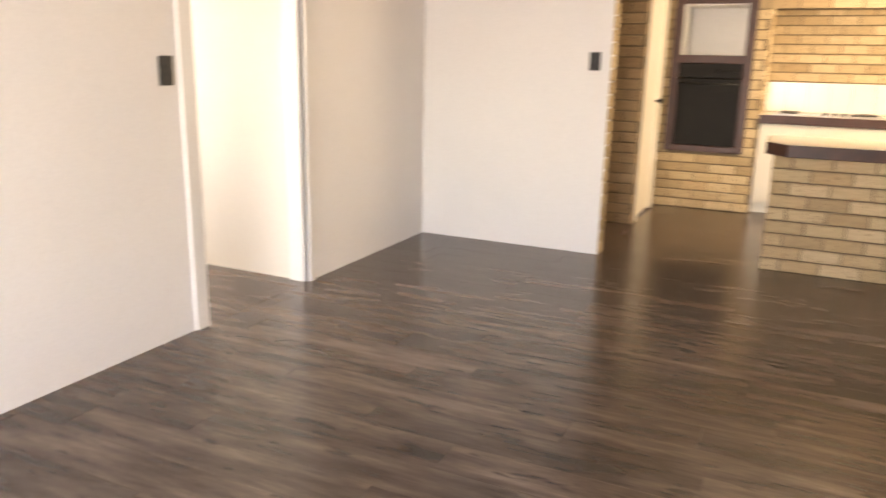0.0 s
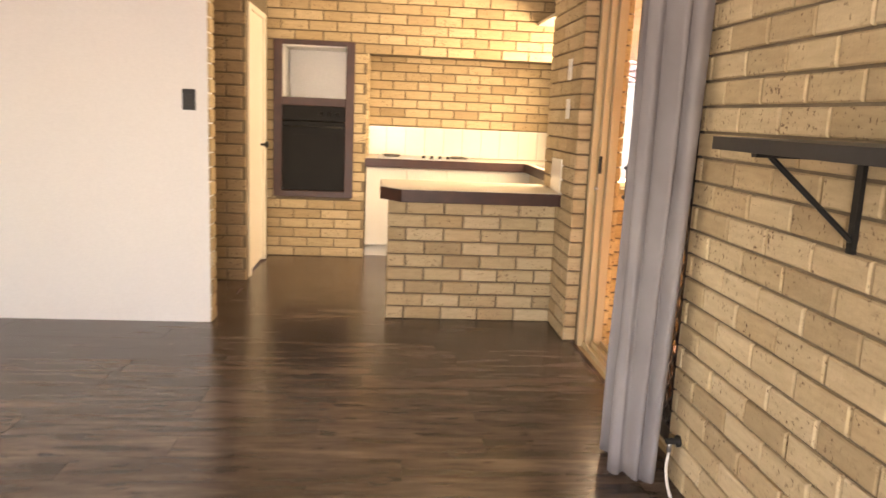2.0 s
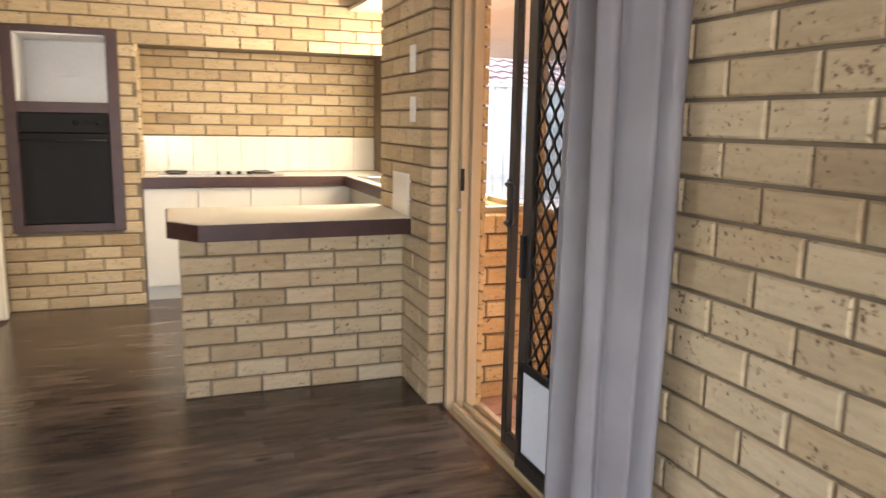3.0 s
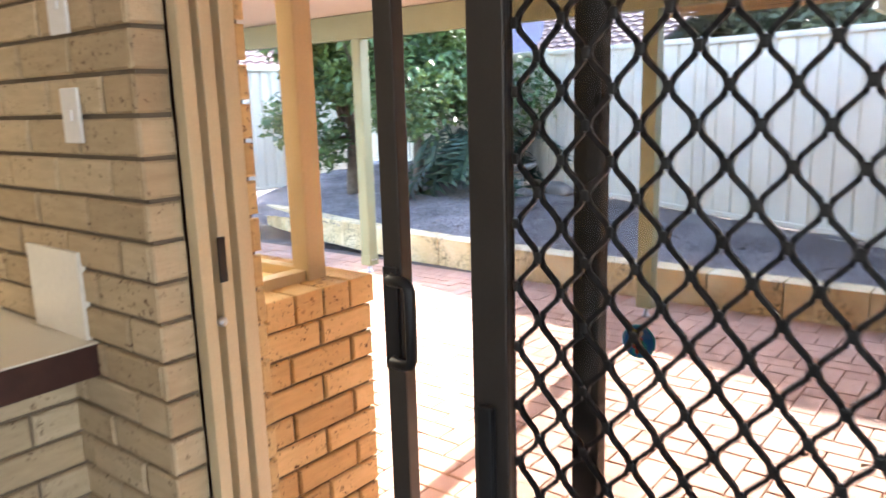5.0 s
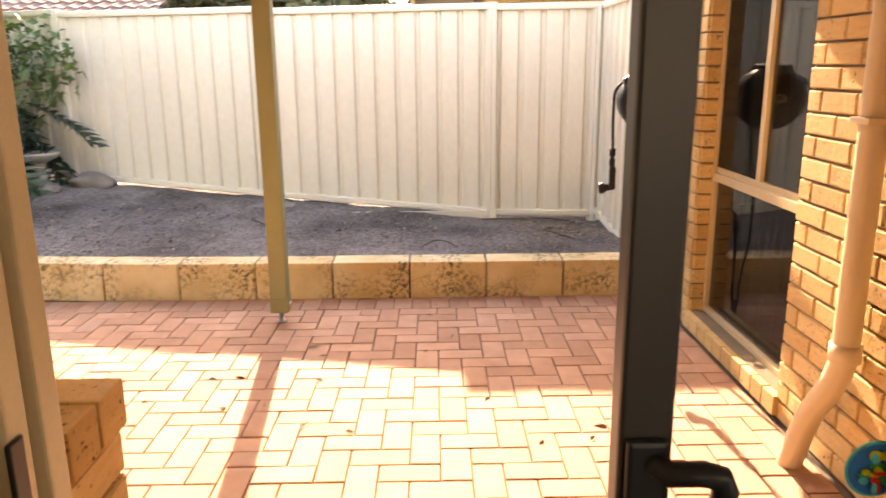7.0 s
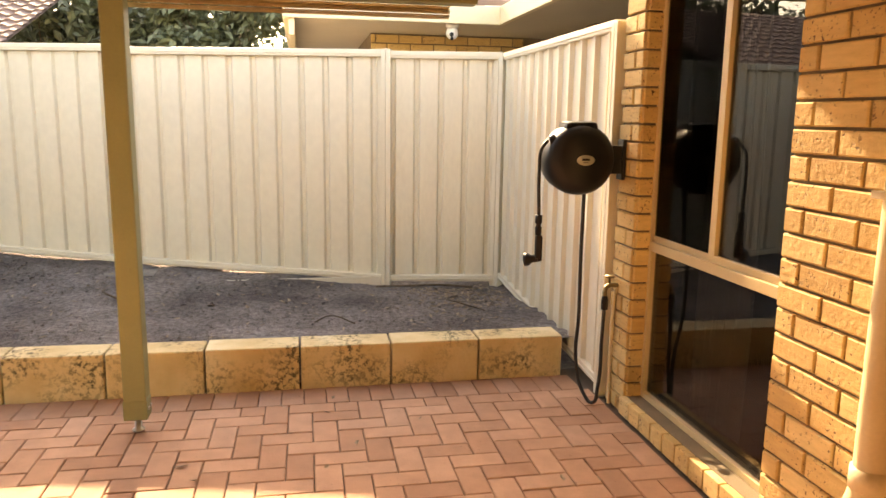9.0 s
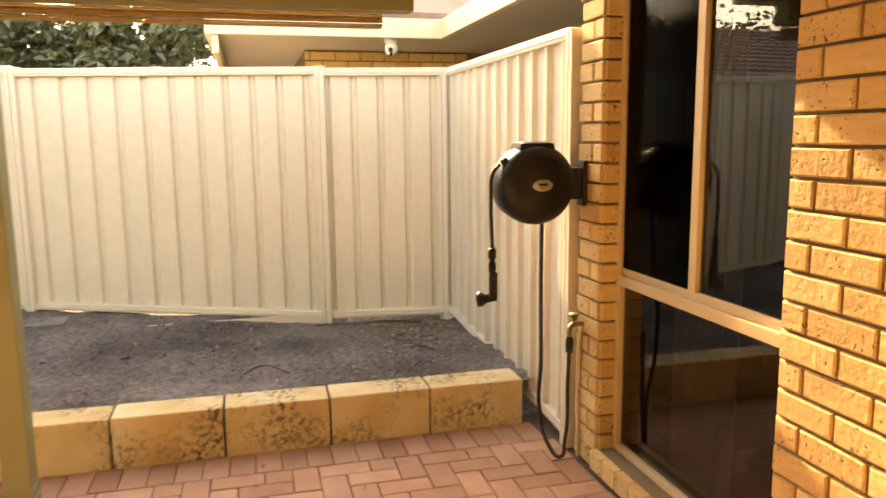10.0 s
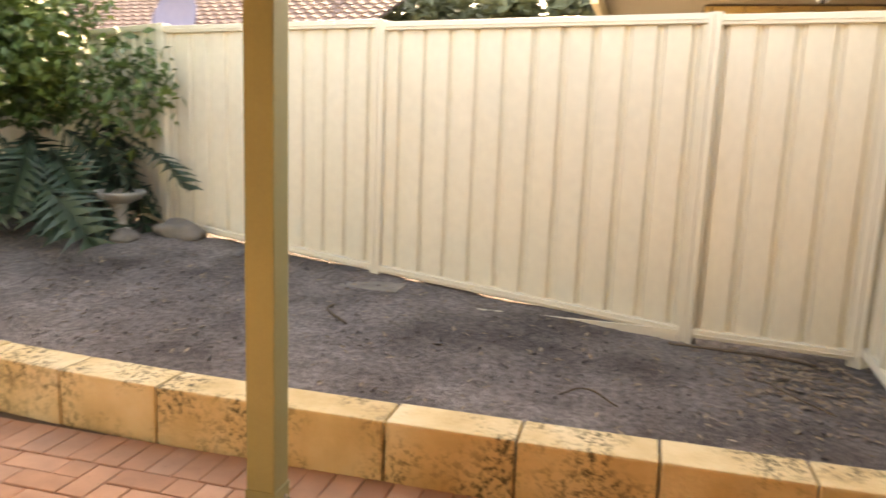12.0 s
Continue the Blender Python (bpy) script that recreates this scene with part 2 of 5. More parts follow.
def soil_material():
    m, nt, b = nodes_of("dark_grey_garden_soil", 0.97)
    vec = coords(nt, shift=False)
    col = ramp(nt, noise_of(nt, vec, 1.3, 6, 0.65), [(0.3, (0.075, 0.062, 0.057)), (0.5, (0.19, 0.165, 0.155)), (0.68, (0.30, 0.27, 0.255))])
    f = noise_of(nt, vec, 28, 8, 0.7)
    col = mix(nt, 0.7, col, ramp(nt, f, [(0.38, (0.4, 0.38, 0.36)), (0.62, (1.35, 1.32, 1.3))]), "MULTIPLY")
    nt.links.new(col, b.inputs["Base Color"])
    bump(nt, b, f, 1.0, 0.035)
    return m


def curtain_material():
    m, nt, b = nodes_of("grey_woven_curtain_cloth", 0.9)
    vec = coords(nt, shift=False)
    col = ramp(nt, noise_of(nt, vec, 3, 4), [(0.3, (0.185, 0.17, 0.175)), (0.7, (0.24, 0.222, 0.225))])
    nt.links.new(col, b.inputs["Base Color"])
    bump(nt, b, noise_of(nt, vec, 300, 4), 0.3, 0.002)
    return m


floor_mat, paver_mat, limestone, soil_mat, curtain_mat = floor_material(), paver_material(), limestone_material(), soil_material(), curtain_material()


# ---- shaping ----
def mesh_of(name, bm, mat, smooth=False):
    me = bpy.data.meshes.new(name)
    bm.normal_update()
    bm.to_mesh(me)
    bm.free()
    for m in (mat if isinstance(mat, (list, tuple)) else [mat]):
        me.materials.append(m)
    if smooth:
        for p in me.polygons:
            p.use_smooth = True
    return me


def add_box(bm, lo, hi, bevel=0.0, m=None):
    c = [(a + b) / 2 for a, b in zip(lo, hi)]
    s = [max(abs(b - a), 1e-4) for a, b in zip(lo, hi)]
    mat = Matrix.Translation(c) @ Matrix.Diagonal((*s, 1))
    got = bmesh.ops.create_cube(bm, size=1.0, matrix=(m @ mat) if m else mat)
    if bevel:
        edges = list({e for v in got["verts"] for e in v.link_edges})
        bmesh.ops.bevel(bm, geom=edges, offset=bevel, segments=2, affect="EDGES", profile=0.6)


def box(name, lo, hi, mat, bevel=0.0, parent=None, label="", category="", kind="", group=""):
    bm = bmesh.new()
    add_box(bm, lo, hi, bevel)
    ob = new(name, mesh_of(name, bm, mat))
    ob.parent = parent
    return tagged(ob, label, category, group, kind)


def boxes(name, pieces, mat, bevel=0.0, parent=None, label="", category="", kind="", group=""):
    bm = bmesh.new()
    for lo, hi in pieces:
        add_box(bm, lo, hi, bevel)
    ob = new(name, mesh_of(name, bm, mat))
    ob.parent = parent
    return tagged(ob, label, category, group, kind)


def empty(name, at, label="", category="", group="", kind=""):
    ob = new(name)
    ob.location = at
    bpy.context.view_layer.update()
    return tagged(ob, label, category, group, kind)


def under(parent, *obs):
    """Make parts of a thing, keeping their places in the world."""
    bpy.context.view_layer.update()
    for ob in obs:
        ob.parent = parent
        ob.matrix_parent_inverse = parent.matrix_world.inverted()
    return obs[0]


def tube(name, points, radius, mat, parent=None, cyclic=False, label="", category="", kind="", res=3, poly=False):
    cu = bpy.data.curves.new(name, "CURVE")
    cu.dimensions, cu.bevel_depth, cu.bevel_resolution, cu.resolution_u = "3D", radius, res, 8
    sp = cu.splines.new("POLY" if poly else "BEZIER")
    pts = sp.points if poly else sp.bezier_points
    pts.add(len(points) - 1)
    for p, c in zip(pts, points):
        if poly:
            p.co = (*c, 1)
        else:
            p.co, p.handle_left_type, p.handle_right_type = c, "AUTO", "AUTO"
    sp.use_cyclic_u = cyclic
    cu.use_fill_caps = True
    tmp = new(name + "_line", cu)
    dg = bpy.context.evaluated_depsgraph_get()
    me = bpy.data.meshes.new_from_object(tmp.evaluated_get(dg))
    bpy.data.objects.remove(tmp)
    me.materials.clear()
    me.materials.append(mat)
    for p in me.polygons:
        p.use_smooth = True
    ob = new(name, me)
    ob.parent = parent
    return tagged(ob, label, category, "", kind)


def lathe(name, profile, mat, at=(0, 0, 0), steps=28, turn=None, smooth=True):
    """A turned shape: (radius, height) pairs round z."""
    bm = bmesh.new()
    rings = []
    for r, z in profile:
        rings.append([bm.verts.new((r * math.cos(2 * math.pi * k / steps), r * math.sin(2 * math.pi * k / steps), z)) for k in range(steps)])
    for a, b in zip(rings, rings[1:]):
        for k in range(steps):
            bm.faces.new((a[k], a[(k + 1) % steps], b[(k + 1) % steps], b[k]))
    bm.faces.new(rings[0][::-1])
    bm.faces.new(rings[-1])
    ob = new(name, mesh_of(name, bm, mat, smooth))
    ob.matrix_world = Matrix.Translation(at) @ (turn or Matrix())
    return ob


def wall_with_holes(name, axis, at, thick, u0, u1, z0, z1, holes, mat, label, parent=None):
    """An upright wall along x or y, cut by rectangular openings (u0, u1, z0, z1)."""
    us = sorted({u0, u1, *[min(max(v, u0), u1) for h in holes for v in h[:2]]})
    zs = sorted({z0, z1, *[min(max(v, z0), z1) for h in holes for v in h[2:]]})
    bm = bmesh.new()
    for a, b in zip(us, us[1:]):
        for c, d in zip(zs, zs[1:]):
            mu, mz = (a + b) / 2, (c + d) / 2
            if any(h[0] < mu < h[1] and h[2] < mz < h[3] for h in holes):
                continue
            lo, hi = ((a, at, c), (b, at + thick, d)) if axis == "x" else ((at, a, c), (at + thick, b, d))
            add_box(bm, lo, hi)
    bmesh.ops.remove_doubles(bm, verts=bm.verts, dist=1e-5)
    seen = {}
    for f in list(bm.faces):
        key = tuple(round(v, 4) for v in f.calc_center_median())
        seen.setdefault(key, []).append(f)
    bmesh.ops.delete(bm, geom=[f for fs in seen.values() if len(fs) > 1 for f in fs], context="FACES")
    ob = new(name, mesh_of(name, bm, mat))
    ob.parent = parent
    return tagged(ob, label, "wall", "", "structure")


BW, BH, CW, CH = 0.230, 0.076, 0.240, 0.086
brick_meshes = {}


def brick_mesh(w, h, mat, depth=0.014):
    """A brick's face with chamfered rim; its front looks along +y, its middle at the origin."""
    key = (round(w, 3), round(h, 3), mat.name)
    if key not in brick_meshes:
        bm = bmesh.new()
        ch = 0.005
        def ring(x, z, y):
            return [bm.verts.new(p) for p in ((-x, y, -z), (x, y, -z), (x, y, z), (-x, y, z))]
        a, b, c = ring(w / 2, h / 2, -0.004), ring(w / 2, h / 2, depth - ch), ring(w / 2 - ch, h / 2 - ch, depth)
        for p, q in ((a, b), (b, c)):
            for k in range(4):
                bm.faces.new((p[k], p[(k + 1) % 4], q[(k + 1) % 4], q[k]))
        bm.faces.new(c)
        bmesh.ops.recalc_face_normals(bm, faces=bm.faces)
        brick_meshes[key] = mesh_of("brick", bm, mat)
    return brick_meshes[key]


def lay_bricks(parent, origin, along, out, length, z0, z1, mat, holes=(), shift=0, single=None, rest="brickwork"):
    """Stretcher bond on a wall's face. single: which stretch (u, z) has bricks of their own; the rest is one part."""
    along, out, o = Vector(along), Vector(out), Vector(origin)
    turn = Matrix((along, out, Vector((0, 0, 1)))).transposed().to_4x4()
    if along.cross(out).z < 0:
        turn = Matrix((-along, out, Vector((0, 0, 1)))).transposed().to_4x4()
    joined = bmesh.new()
    row = 0
    z = z0
    while z < z1 - 0.03:
        h = min(BH, z1 - z - 0.008)
        u = -CW / 2 if (row + shift) % 2 else 0.0
        while u < length - 0.02:
            a, b = max(u, 0.0), min(u + BW, length)
            cuts = [(a, b)]
            for h0, h1, k0, k1 in holes:
                if k0 < z + h / 2 < k1:
                    nxt = []
                    for p, q in cuts:
                        if p < h0:
                            nxt.append((p, min(q, h0)))
                        if q > h1:
                            nxt.append((max(p, h1), q))
                    cuts = [c for c in nxt if c[1] - c[0] > 0.025]
            for p, q in cuts:
                if q - p < 0.025:
                    continue
                me = brick_mesh(round((q - p) / 0.005) * 0.005, h, mat)
                m = Matrix.Translation(o + along * ((p + q) / 2) + Vector((0, 0, z + h / 2)) + out * random.uniform(-0.0025, 0.0015)) @ turn
                if single is None or single((p + q) / 2, z):
                    ob = new("brick", me)
                    ob.matrix_world = m
                    ob.parent = parent
                else:
                    n0 = len(joined.verts)
                    joined.from_mesh(me)
                    joined.verts.ensure_lookup_table()
                    bmesh.ops.transform(joined, matrix=m, verts=joined.verts[n0:])
            u += CW
        z += CH
        row += 1
    if len(joined.verts):
        ob = new(rest, mesh_of(rest, joined, mat))
        ob.parent = parent
        tagged(ob, kind="stuff")
    else:
        joined.free()


# ---- the house: floors, walls, ceiling ----
WX, DX0, DX1 = 0.80, 3.39, 5.105      # inner face of the brick wall; sides of the patio doorway
floor = boxes("floor", [((-5.5, -1.9, -0.12), (0.86, 8.3, -0.006)), ((0.86, 5.42, -0.12), (1.5, 8.3, -0.006))], dark_wood, label="dark brown oak-look vinyl plank floor", category="floor", kind="structure")
ceiling = box("ceiling", (-5.6, -2.0, 2.4), (1.6, 8.4, 2.5), ceil_mat, label="flat white painted plaster ceiling", category="ceiling", kind="structure")

wall_east = wall_with_holes("wall_east", "y", WX, 0.25, -1.8, 5.92, -0.3, 2.4, [(DX0, DX1, -0.09, 2.08)], mortar, "cream face-brick wall with patio doorway")
wall_west = wall_with_holes("wall_west", "y", -2.86, 0.12, -1.8, 5.40, 0, 2.4, [(2.93, 3.80, -0.1, 2.06)], plaster, "white painted plaster wall with hall opening")
wall_white = box("wall_middle", (-2.86, 5.33, 0), (-1.345, 5.45, 2.4), plaster, 0.003, label="white painted wall ending at the kitchen passage", category="wall", kind="structure")
wall_south = wall_with_holes("wall_south", "x", -1.92, 0.12, -2.86, 1.05, 0, 2.4, [(-2.3, 0.3, 0.55, 2.15)], plaster, "white painted wall with a wide window")
hall_north = box("wall_hall_north", (-5.5, 3.80, 0), (-2.86, 3.92, 2.4), plaster_cream, label="cream painted hall wall", category="wall", kind="structure")
hall_south = box("wall_hall_south", (-5.5, 1.8, 0), (-2.86, 1.92, 2.4), plaster_cream, label="cream painted hall wall", category="wall", kind="structure")
# the end wall's opening is unseen, made for the hall's fill lamp
hall_end = wall_with_holes("wall_hall_end", "y", -5.6, 0.12, 1.8, 3.9, 0, 2.4, [(2.4, 3.4, 0.9, 2.1)], plaster_cream, "cream painted hall end wall with a made-up opening")
wall_shaded = box("wall_passage", (-2.9, 6.50, 0), (-1.345, 6.60, 2.4), mortar, label="face-brick wall beside the pantry door with shade in its colour", category="wall", kind="structure")
passage_end = box("wall_passage_end", (-2.95, 5.45, 0), (-2.86, 6.50, 2.4), plaster, label="white painted wall at the passage end", category="wall", kind="structure")
wall_pantry = wall_with_holes("wall_pantry", "y", -1.45, 0.10, 6.60, 7.64, 0, 2.4, [(6.66, 7.36, -0.1, 2.06)], mortar, "brick wall holding the cream pantry door")
pantry_back = box("wall_pantry_back", (-2.9, 6.60, 0), (-2.8, 7.7, 2.4), plaster, label="white painted pantry wall", category="wall", kind="structure")
NX0, NX1, NTOP = -0.49, 1.55, 1.845    # the bench recess in the oven wall
OX0, OX1, OZ0, OZ1 = -1.275, -0.615, 0.55, 1.895
wall_oven = wall_with_holes("wall_oven", "x", 7.545, 0.66, -1.46, 1.6, 0, 2.4, [(NX0, NX1, -0.1, NTOP), (OX0, OX1, OZ0, OZ1)], mortar, "cream face-brick kitchen wall with oven and bench recess")
wall_north = box("wall_north", (-1.46, 8.215, 0), (1.8, 8.33, 2.4), mortar, label="cream face-brick back wall of the kitchen recess", category="wall", kind="structure")

# kitchen bay with its corner window
bay = wall_with_holes("wall_bay_south", "x", 5.302, 0.24, 1.05, 1.603, -0.3, 2.4, [(1.06, 1.9, 0.83, 2.15)], mortar, "speckled yellow brick half wall under a corner window")
bay_east = wall_with_holes("wall_bay_east", "y", 1.363, 0.24, 5.542, 8.33, -0.3, 2.4, [(5.5, 7.5, 0.83, 2.15)], mortar, "speckled yellow brick half wall under a corner window")
bay_head = box("bay_lintel", (1.05, 5.29, 2.15), (1.613, 5.53, 2.4), fascia_mat, 0.004, label="cream lintel over the corner window", category="lintel", kind="structure")

# baseboards are thin painted strips in this house
trim_w = boxes("trim", [((-2.757, 2.845, 0), (-2.722, 2.93, 2.10)), ((-2.757, 3.80, 0), (-2.722, 3.86, 2.10)), ((-2.757, 2.845, 2.06), (-2.7225, 3.86, 2.12)),
                        ((-2.86, 2.905, 0), (-2.757, 2.93, 2.06)), ((-2.86, 3.775, 0), (-2.757, 3.80, 2.06))], white_paint, 0.003,
               label="white painted door trim round the hall opening", category="trim", kind="structure")

# pantry door in its frame
pantry = empty("door_1", (-1.36, 7.0, 0), "closed cream painted pantry door in a brick wall", "door", kind="structure")
under(pantry, box("leaf", (-1.40, 6.70, 0.012), (-1.362, 7.33, 2.03), laminate, 0.003),
      boxes("frame", [((-1.45, 6.605, 0), (-1.335, 6.70, 2.07)), ((-1.45, 7.33, 0), (-1.335, 7.40, 2.07)), ((-1.45, 6.70, 2.03), (-1.335, 7.33, 2.07))], laminate, 0.003),
      lathe("knob", [(0.006, 0), (0.010, 0.0), (0.010, 0.03), (0.026, 0.045), (0.028, 0.058), (0.018, 0.07), (0.004, 0.072)], black_metal, (-1.362, 7.26, 1.0), 20, pose(0, 0, 0, 0, 90, 0)))


def switch_plate(at, turn, label, mat, w=0.075, h=0.118, keys=2):
    root = empty("light_switch", at, label, "light switch")
    bm = bmesh.new()
    add_box(bm, (-w / 2, 0, -h / 2), (w / 2, 0.008, h / 2), 0.003)
    plate = new("plate", mesh_of("plate", bm, mat))
    plate.parent = root
    for k in range(keys):
        zc = (k - (keys - 1) / 2) * 0.035
        bm = bmesh.new()
        add_box(bm, (-0.012, 0.007, zc - 0.012), (0.012, 0.0125, zc + 0.012), 0.002)
        r = new("rocker", mesh_of("rocker", bm, mat))
        r.parent = root
    root.matrix_world = Matrix.Translation(at) @ pose(0, 0, 0, 0, 0, turn)
    return root


switch_plate((-2.739, 2.765, 1.256), -90, "dark grey plastic light switch on white wall", black_plastic, 0.078, 0.13)
switch_plate((-1.452, 5.329, 1.335), 180, "dark grey plastic light switch on white wall", black_plastic, 0.075, 0.12)
switch_plate((0.786, 5.352, 1.61), 90, "white plastic intercom switch on brick pier", white_paint, 0.08, 0.125, 1)
switch_plate((0.786, 5.346, 1.378), 90, "white plastic light switch on brick pier", white_paint, 0.075, 0.118, 1)

# ---- the patio doorway ----
fr = empty("sliding_door", (0.98, 4.25, -0.02), "half-open dark bronze aluminium sliding glass door", "door")
TOP = 2.06
under(fr, boxes("frame", [((0.87, DX1 - 0.05, -0.02), (0.90, DX1, TOP)), ((0.92, DX1 - 0.05, -0.02), (0.95, DX1, TOP)), ((0.97, DX1 - 0.05, -0.02), (1.0, DX1, TOP)), ((0.87, DX1 - 0.02, -0.02), (1.03, DX1 - 0.001, TOP)),
                          ((0.87, DX0, -0.02), (1.03, DX0 + 0.045, TOP)), ((0.87, DX0 + 0.045, TOP - 0.05), (1.03, DX1 - 0.05, TOP)),
                          ((0.83, DX0, -0.085), (1.07, DX1, -0.02)), ((0.90, DX0 + 0.045, -0.02), (0.912, DX1 - 0.05, 0.012)), ((0.955, DX0 + 0.045, -0.02), (0.967, DX1 - 0.05, 0.012)), ((1.01, DX0 + 0.045, -0.02), (1.02, DX1 - 0.05, 0.012))],
                cream_alu, 0.003, label="cream aluminium door frame and sill track"))


def panel(name, x, y0, y1, pane_mat, stile=0.05, deep=0.03, mat=bronze_alu, rail=0.06):
    out = [boxes(name, [((x - deep / 2, y0, 0.012), (x + deep / 2, y0 + stile, TOP - 0.05)), ((x - deep / 2, y1 - stile, 0.012), (x + deep / 2, y1, TOP - 0.05)),
                        ((x - deep / 2, y0 + stile, 0.012), (x + deep / 2, y1 - stile, 0.012 + rail)), ((x - deep / 2, y0 + stile, TOP - 0.05 - rail), (x + deep / 2, y1 - stile, TOP - 0.05))], mat, 0.004)]
    p = box("pane", (x - 0.003, y0 + stile - 0.005, 0.06), (x + 0.003, y1 - stile + 0.005, TOP - 0.1), pane_mat)
    p.visible_shadow = False
    return out + [p]


fixed = panel("fixed_panel", 0.995, DX0 + 0.045, 4.24, glass, 0.045)
slide = panel("sliding_panel", 0.948, 3.72, 4.590, glass, 0.043)
HX, HY = 0.912, 4.512
handle = tube("handle", [(0.938, 4.566, 1.085), (HX, 4.556, 1.085), (HX, 4.530, 1.085), (HX, HY + 0.004, 1.081), (HX, HY, 1.070), (HX, HY, 1.01), (HX, HY, 0.95), (HX, HY + 0.004, 0.939), (HX, 4.530, 0.935), (HX, 4.556, 0.935), (0.938, 4.566, 0.935)], 0.0105, black_plastic, poly=True)
plate_h = box("handle_plate", (0.924, 4.552, 0.915), (0.934, 4.585, 1.105), black_plastic, 0.004)
latch = box("latch", (0.915, DX1 - 0.054, 1.015), (0.935, DX1 - 0.049, 1.115), black_metal, 0.002)
lock = lathe("lock", [(0.004, 0), (0.011, 0), (0.011, 0.008), (0.006, 0.012), (0.002, 0.014)], steel, (0.91, DX1 - 0.05, 0.93), 14, pose(0, 0, 0, 90, 0, 0))
under(fr, *fixed, *slide, handle, plate_h, latch, lock)


def sticker(at, r, label):
    """A round coloured suncatcher: rim, blue field and bright blobs."""
    bm = bmesh.new()
    cols = [(0.02, 0.16, 0.45), (0.03, 0.33, 0.10), (0.55, 0.45, 0.03), (0.5, 0.03, 0.02), (0.04, 0.42, 0.42)]
    mats = []
    for k, c in enumerate(cols):
        mats.append(surface("coloured_glass_paint", c, tuple(v * 1.3 for v in c), 0.25, 20, 90, 0.1))
    def disc(cx, cz, rr, rz, mi, y):
        ring = [bm.verts.new((y, cx + rr * math.cos(a), cz + rz * math.sin(a))) for a in [2 * math.pi * k / 24 for k in range(24)]]
        f = bm.faces.new(ring)
        f.material_index = mi
        back = [bm.verts.new((y + 0.0012, v.co.y, v.co.z)) for v in ring]
        for k in range(24):
            g = bm.faces.new((ring[k], ring[(k + 1) % 24], back[(k + 1) % 24], back[k]))
            g.material_index = mi
    disc(0, 0, r, r, 4, 0.0)
    disc(0, 0, r * 0.9, r * 0.9, 0, -0.0014)
    rnd = random.Random(5)
    for mi, n in ((1, 8), (2, 5), (3, 4), (4, 4)):
        for _ in range(n):
            a, d = rnd.uniform(0, 6.28), rnd.uniform(0, r * 0.62)
            disc(d * math.cos(a), d * math.sin(a), r * rnd.uniform(0.08, 0.25), r * rnd.uniform(0.06, 0.2), mi, -0.0028 - 0.0013 * mi)
    ob = new("window_sticker", mesh_of("window_sticker", bm, mats))
    ob.location = at
    return tagged(ob, label, "sticker", "suncatchers on the door glass")


sticker((0.9435, 4.377, 1.068), 0.025, "round multicoloured suncatcher sticker on door glass")
sticker((0.990, 4.135, 1.03), 0.026, "round multicoloured suncatcher sticker on door glass")


def security_screen(x, y0, y1):
    root = empty("security_screen_door", (x, (y0 + y1) / 2, 0), "black aluminium security screen door with diamond grille", "screen door")
    st = 0.066
    under(root, *panel("screen_frame", x, y0, y1, flyscreen, st, 0.026, bronze_alu, 0.07))
    bm, knots = bmesh.new(), bmesh.new()
    a, b, za, zb = y0 + st, y1 - st, 0.08, TOP - 0.12
    W, H, t = 0.074, 0.094, 0.0034
    n = int((b - a) / (W / 2)) + 1
    for i in range(n):
        yc, sgn, steps = a + i * W / 2, (1 if i % 2 else -1), int((zb - za) / H * 8)
        pts = []
        for j in range(steps + 1):
            c = math.cos(2 * math.pi * j / 8)
            c = (abs(c) ** 0.85) * (1 if c >= 0 else -1)
            pts.append(Vector((0, min(max(yc + sgn * (W / 4 - 0.003) * c, a - 0.004), b + 0.004), za + j * H / 8)))
        for p, q in zip(pts, pts[1:]):
            d = q - p
            add_box(bm, (-t, -t, -d.length / 2 - 0.002), (t, t, d.length / 2 + 0.002), 0, Matrix.Translation((p + q) / 2) @ d.to_track_quat("Z", "X").to_matrix().to_4x4())
        k0 = 0 if sgn > 0 else 1
        for k in range(int((zb - za) / H) + 1):
            z = za + (k + 0.5 * k0) * H
            if z < zb and yc + W / 4 < b:
                add_box(knots, (x - 0.0055, yc + W / 4 - 0.006, z - 0.008), (x + 0.0055, yc + W / 4 + 0.006, z + 0.008), 0.003)
    grille = new("diamond_grille", mesh_of("diamond_grille", bm, black_metal))
    grille.location = (x, 0, 0)
    kn = new("grille_knots", mesh_of("grille_knots", knots, black_metal))
    under(root, grille, kn)
    flap = boxes("pet_flap_frame", [((x - 0.03, y1 - 0.40, 0.08), (x - 0.014, y1 - 0.37, 0.45)), ((x - 0.03, y1 - 0.075, 0.08), (x - 0.014, y1 - 0.05, 0.45)),
                                    ((x - 0.03, y1 - 0.37, 0.42), (x - 0.014, y1 - 0.075, 0.45)), ((x - 0.03, y1 - 0.37, 0.08), (x - 0.014, y1 - 0.075, 0.105))], black_metal, 0.004)
    sheet = box("pet_flap", (x - 0.024, y1 - 0.372, 0.10), (x - 0.018, y1 - 0.073, 0.425), white_sheet, label="frosted white plastic pet flap")
    h = box("lock_case", (x - 0.03, y1 - 0.045, 0.76), (x - 0.0135, y1 - 0.016, 0.92), black_plastic, 0.005)
    under(root, flap, sheet, h)
    return root


security_screen(0.900, 3.50, 4.365)


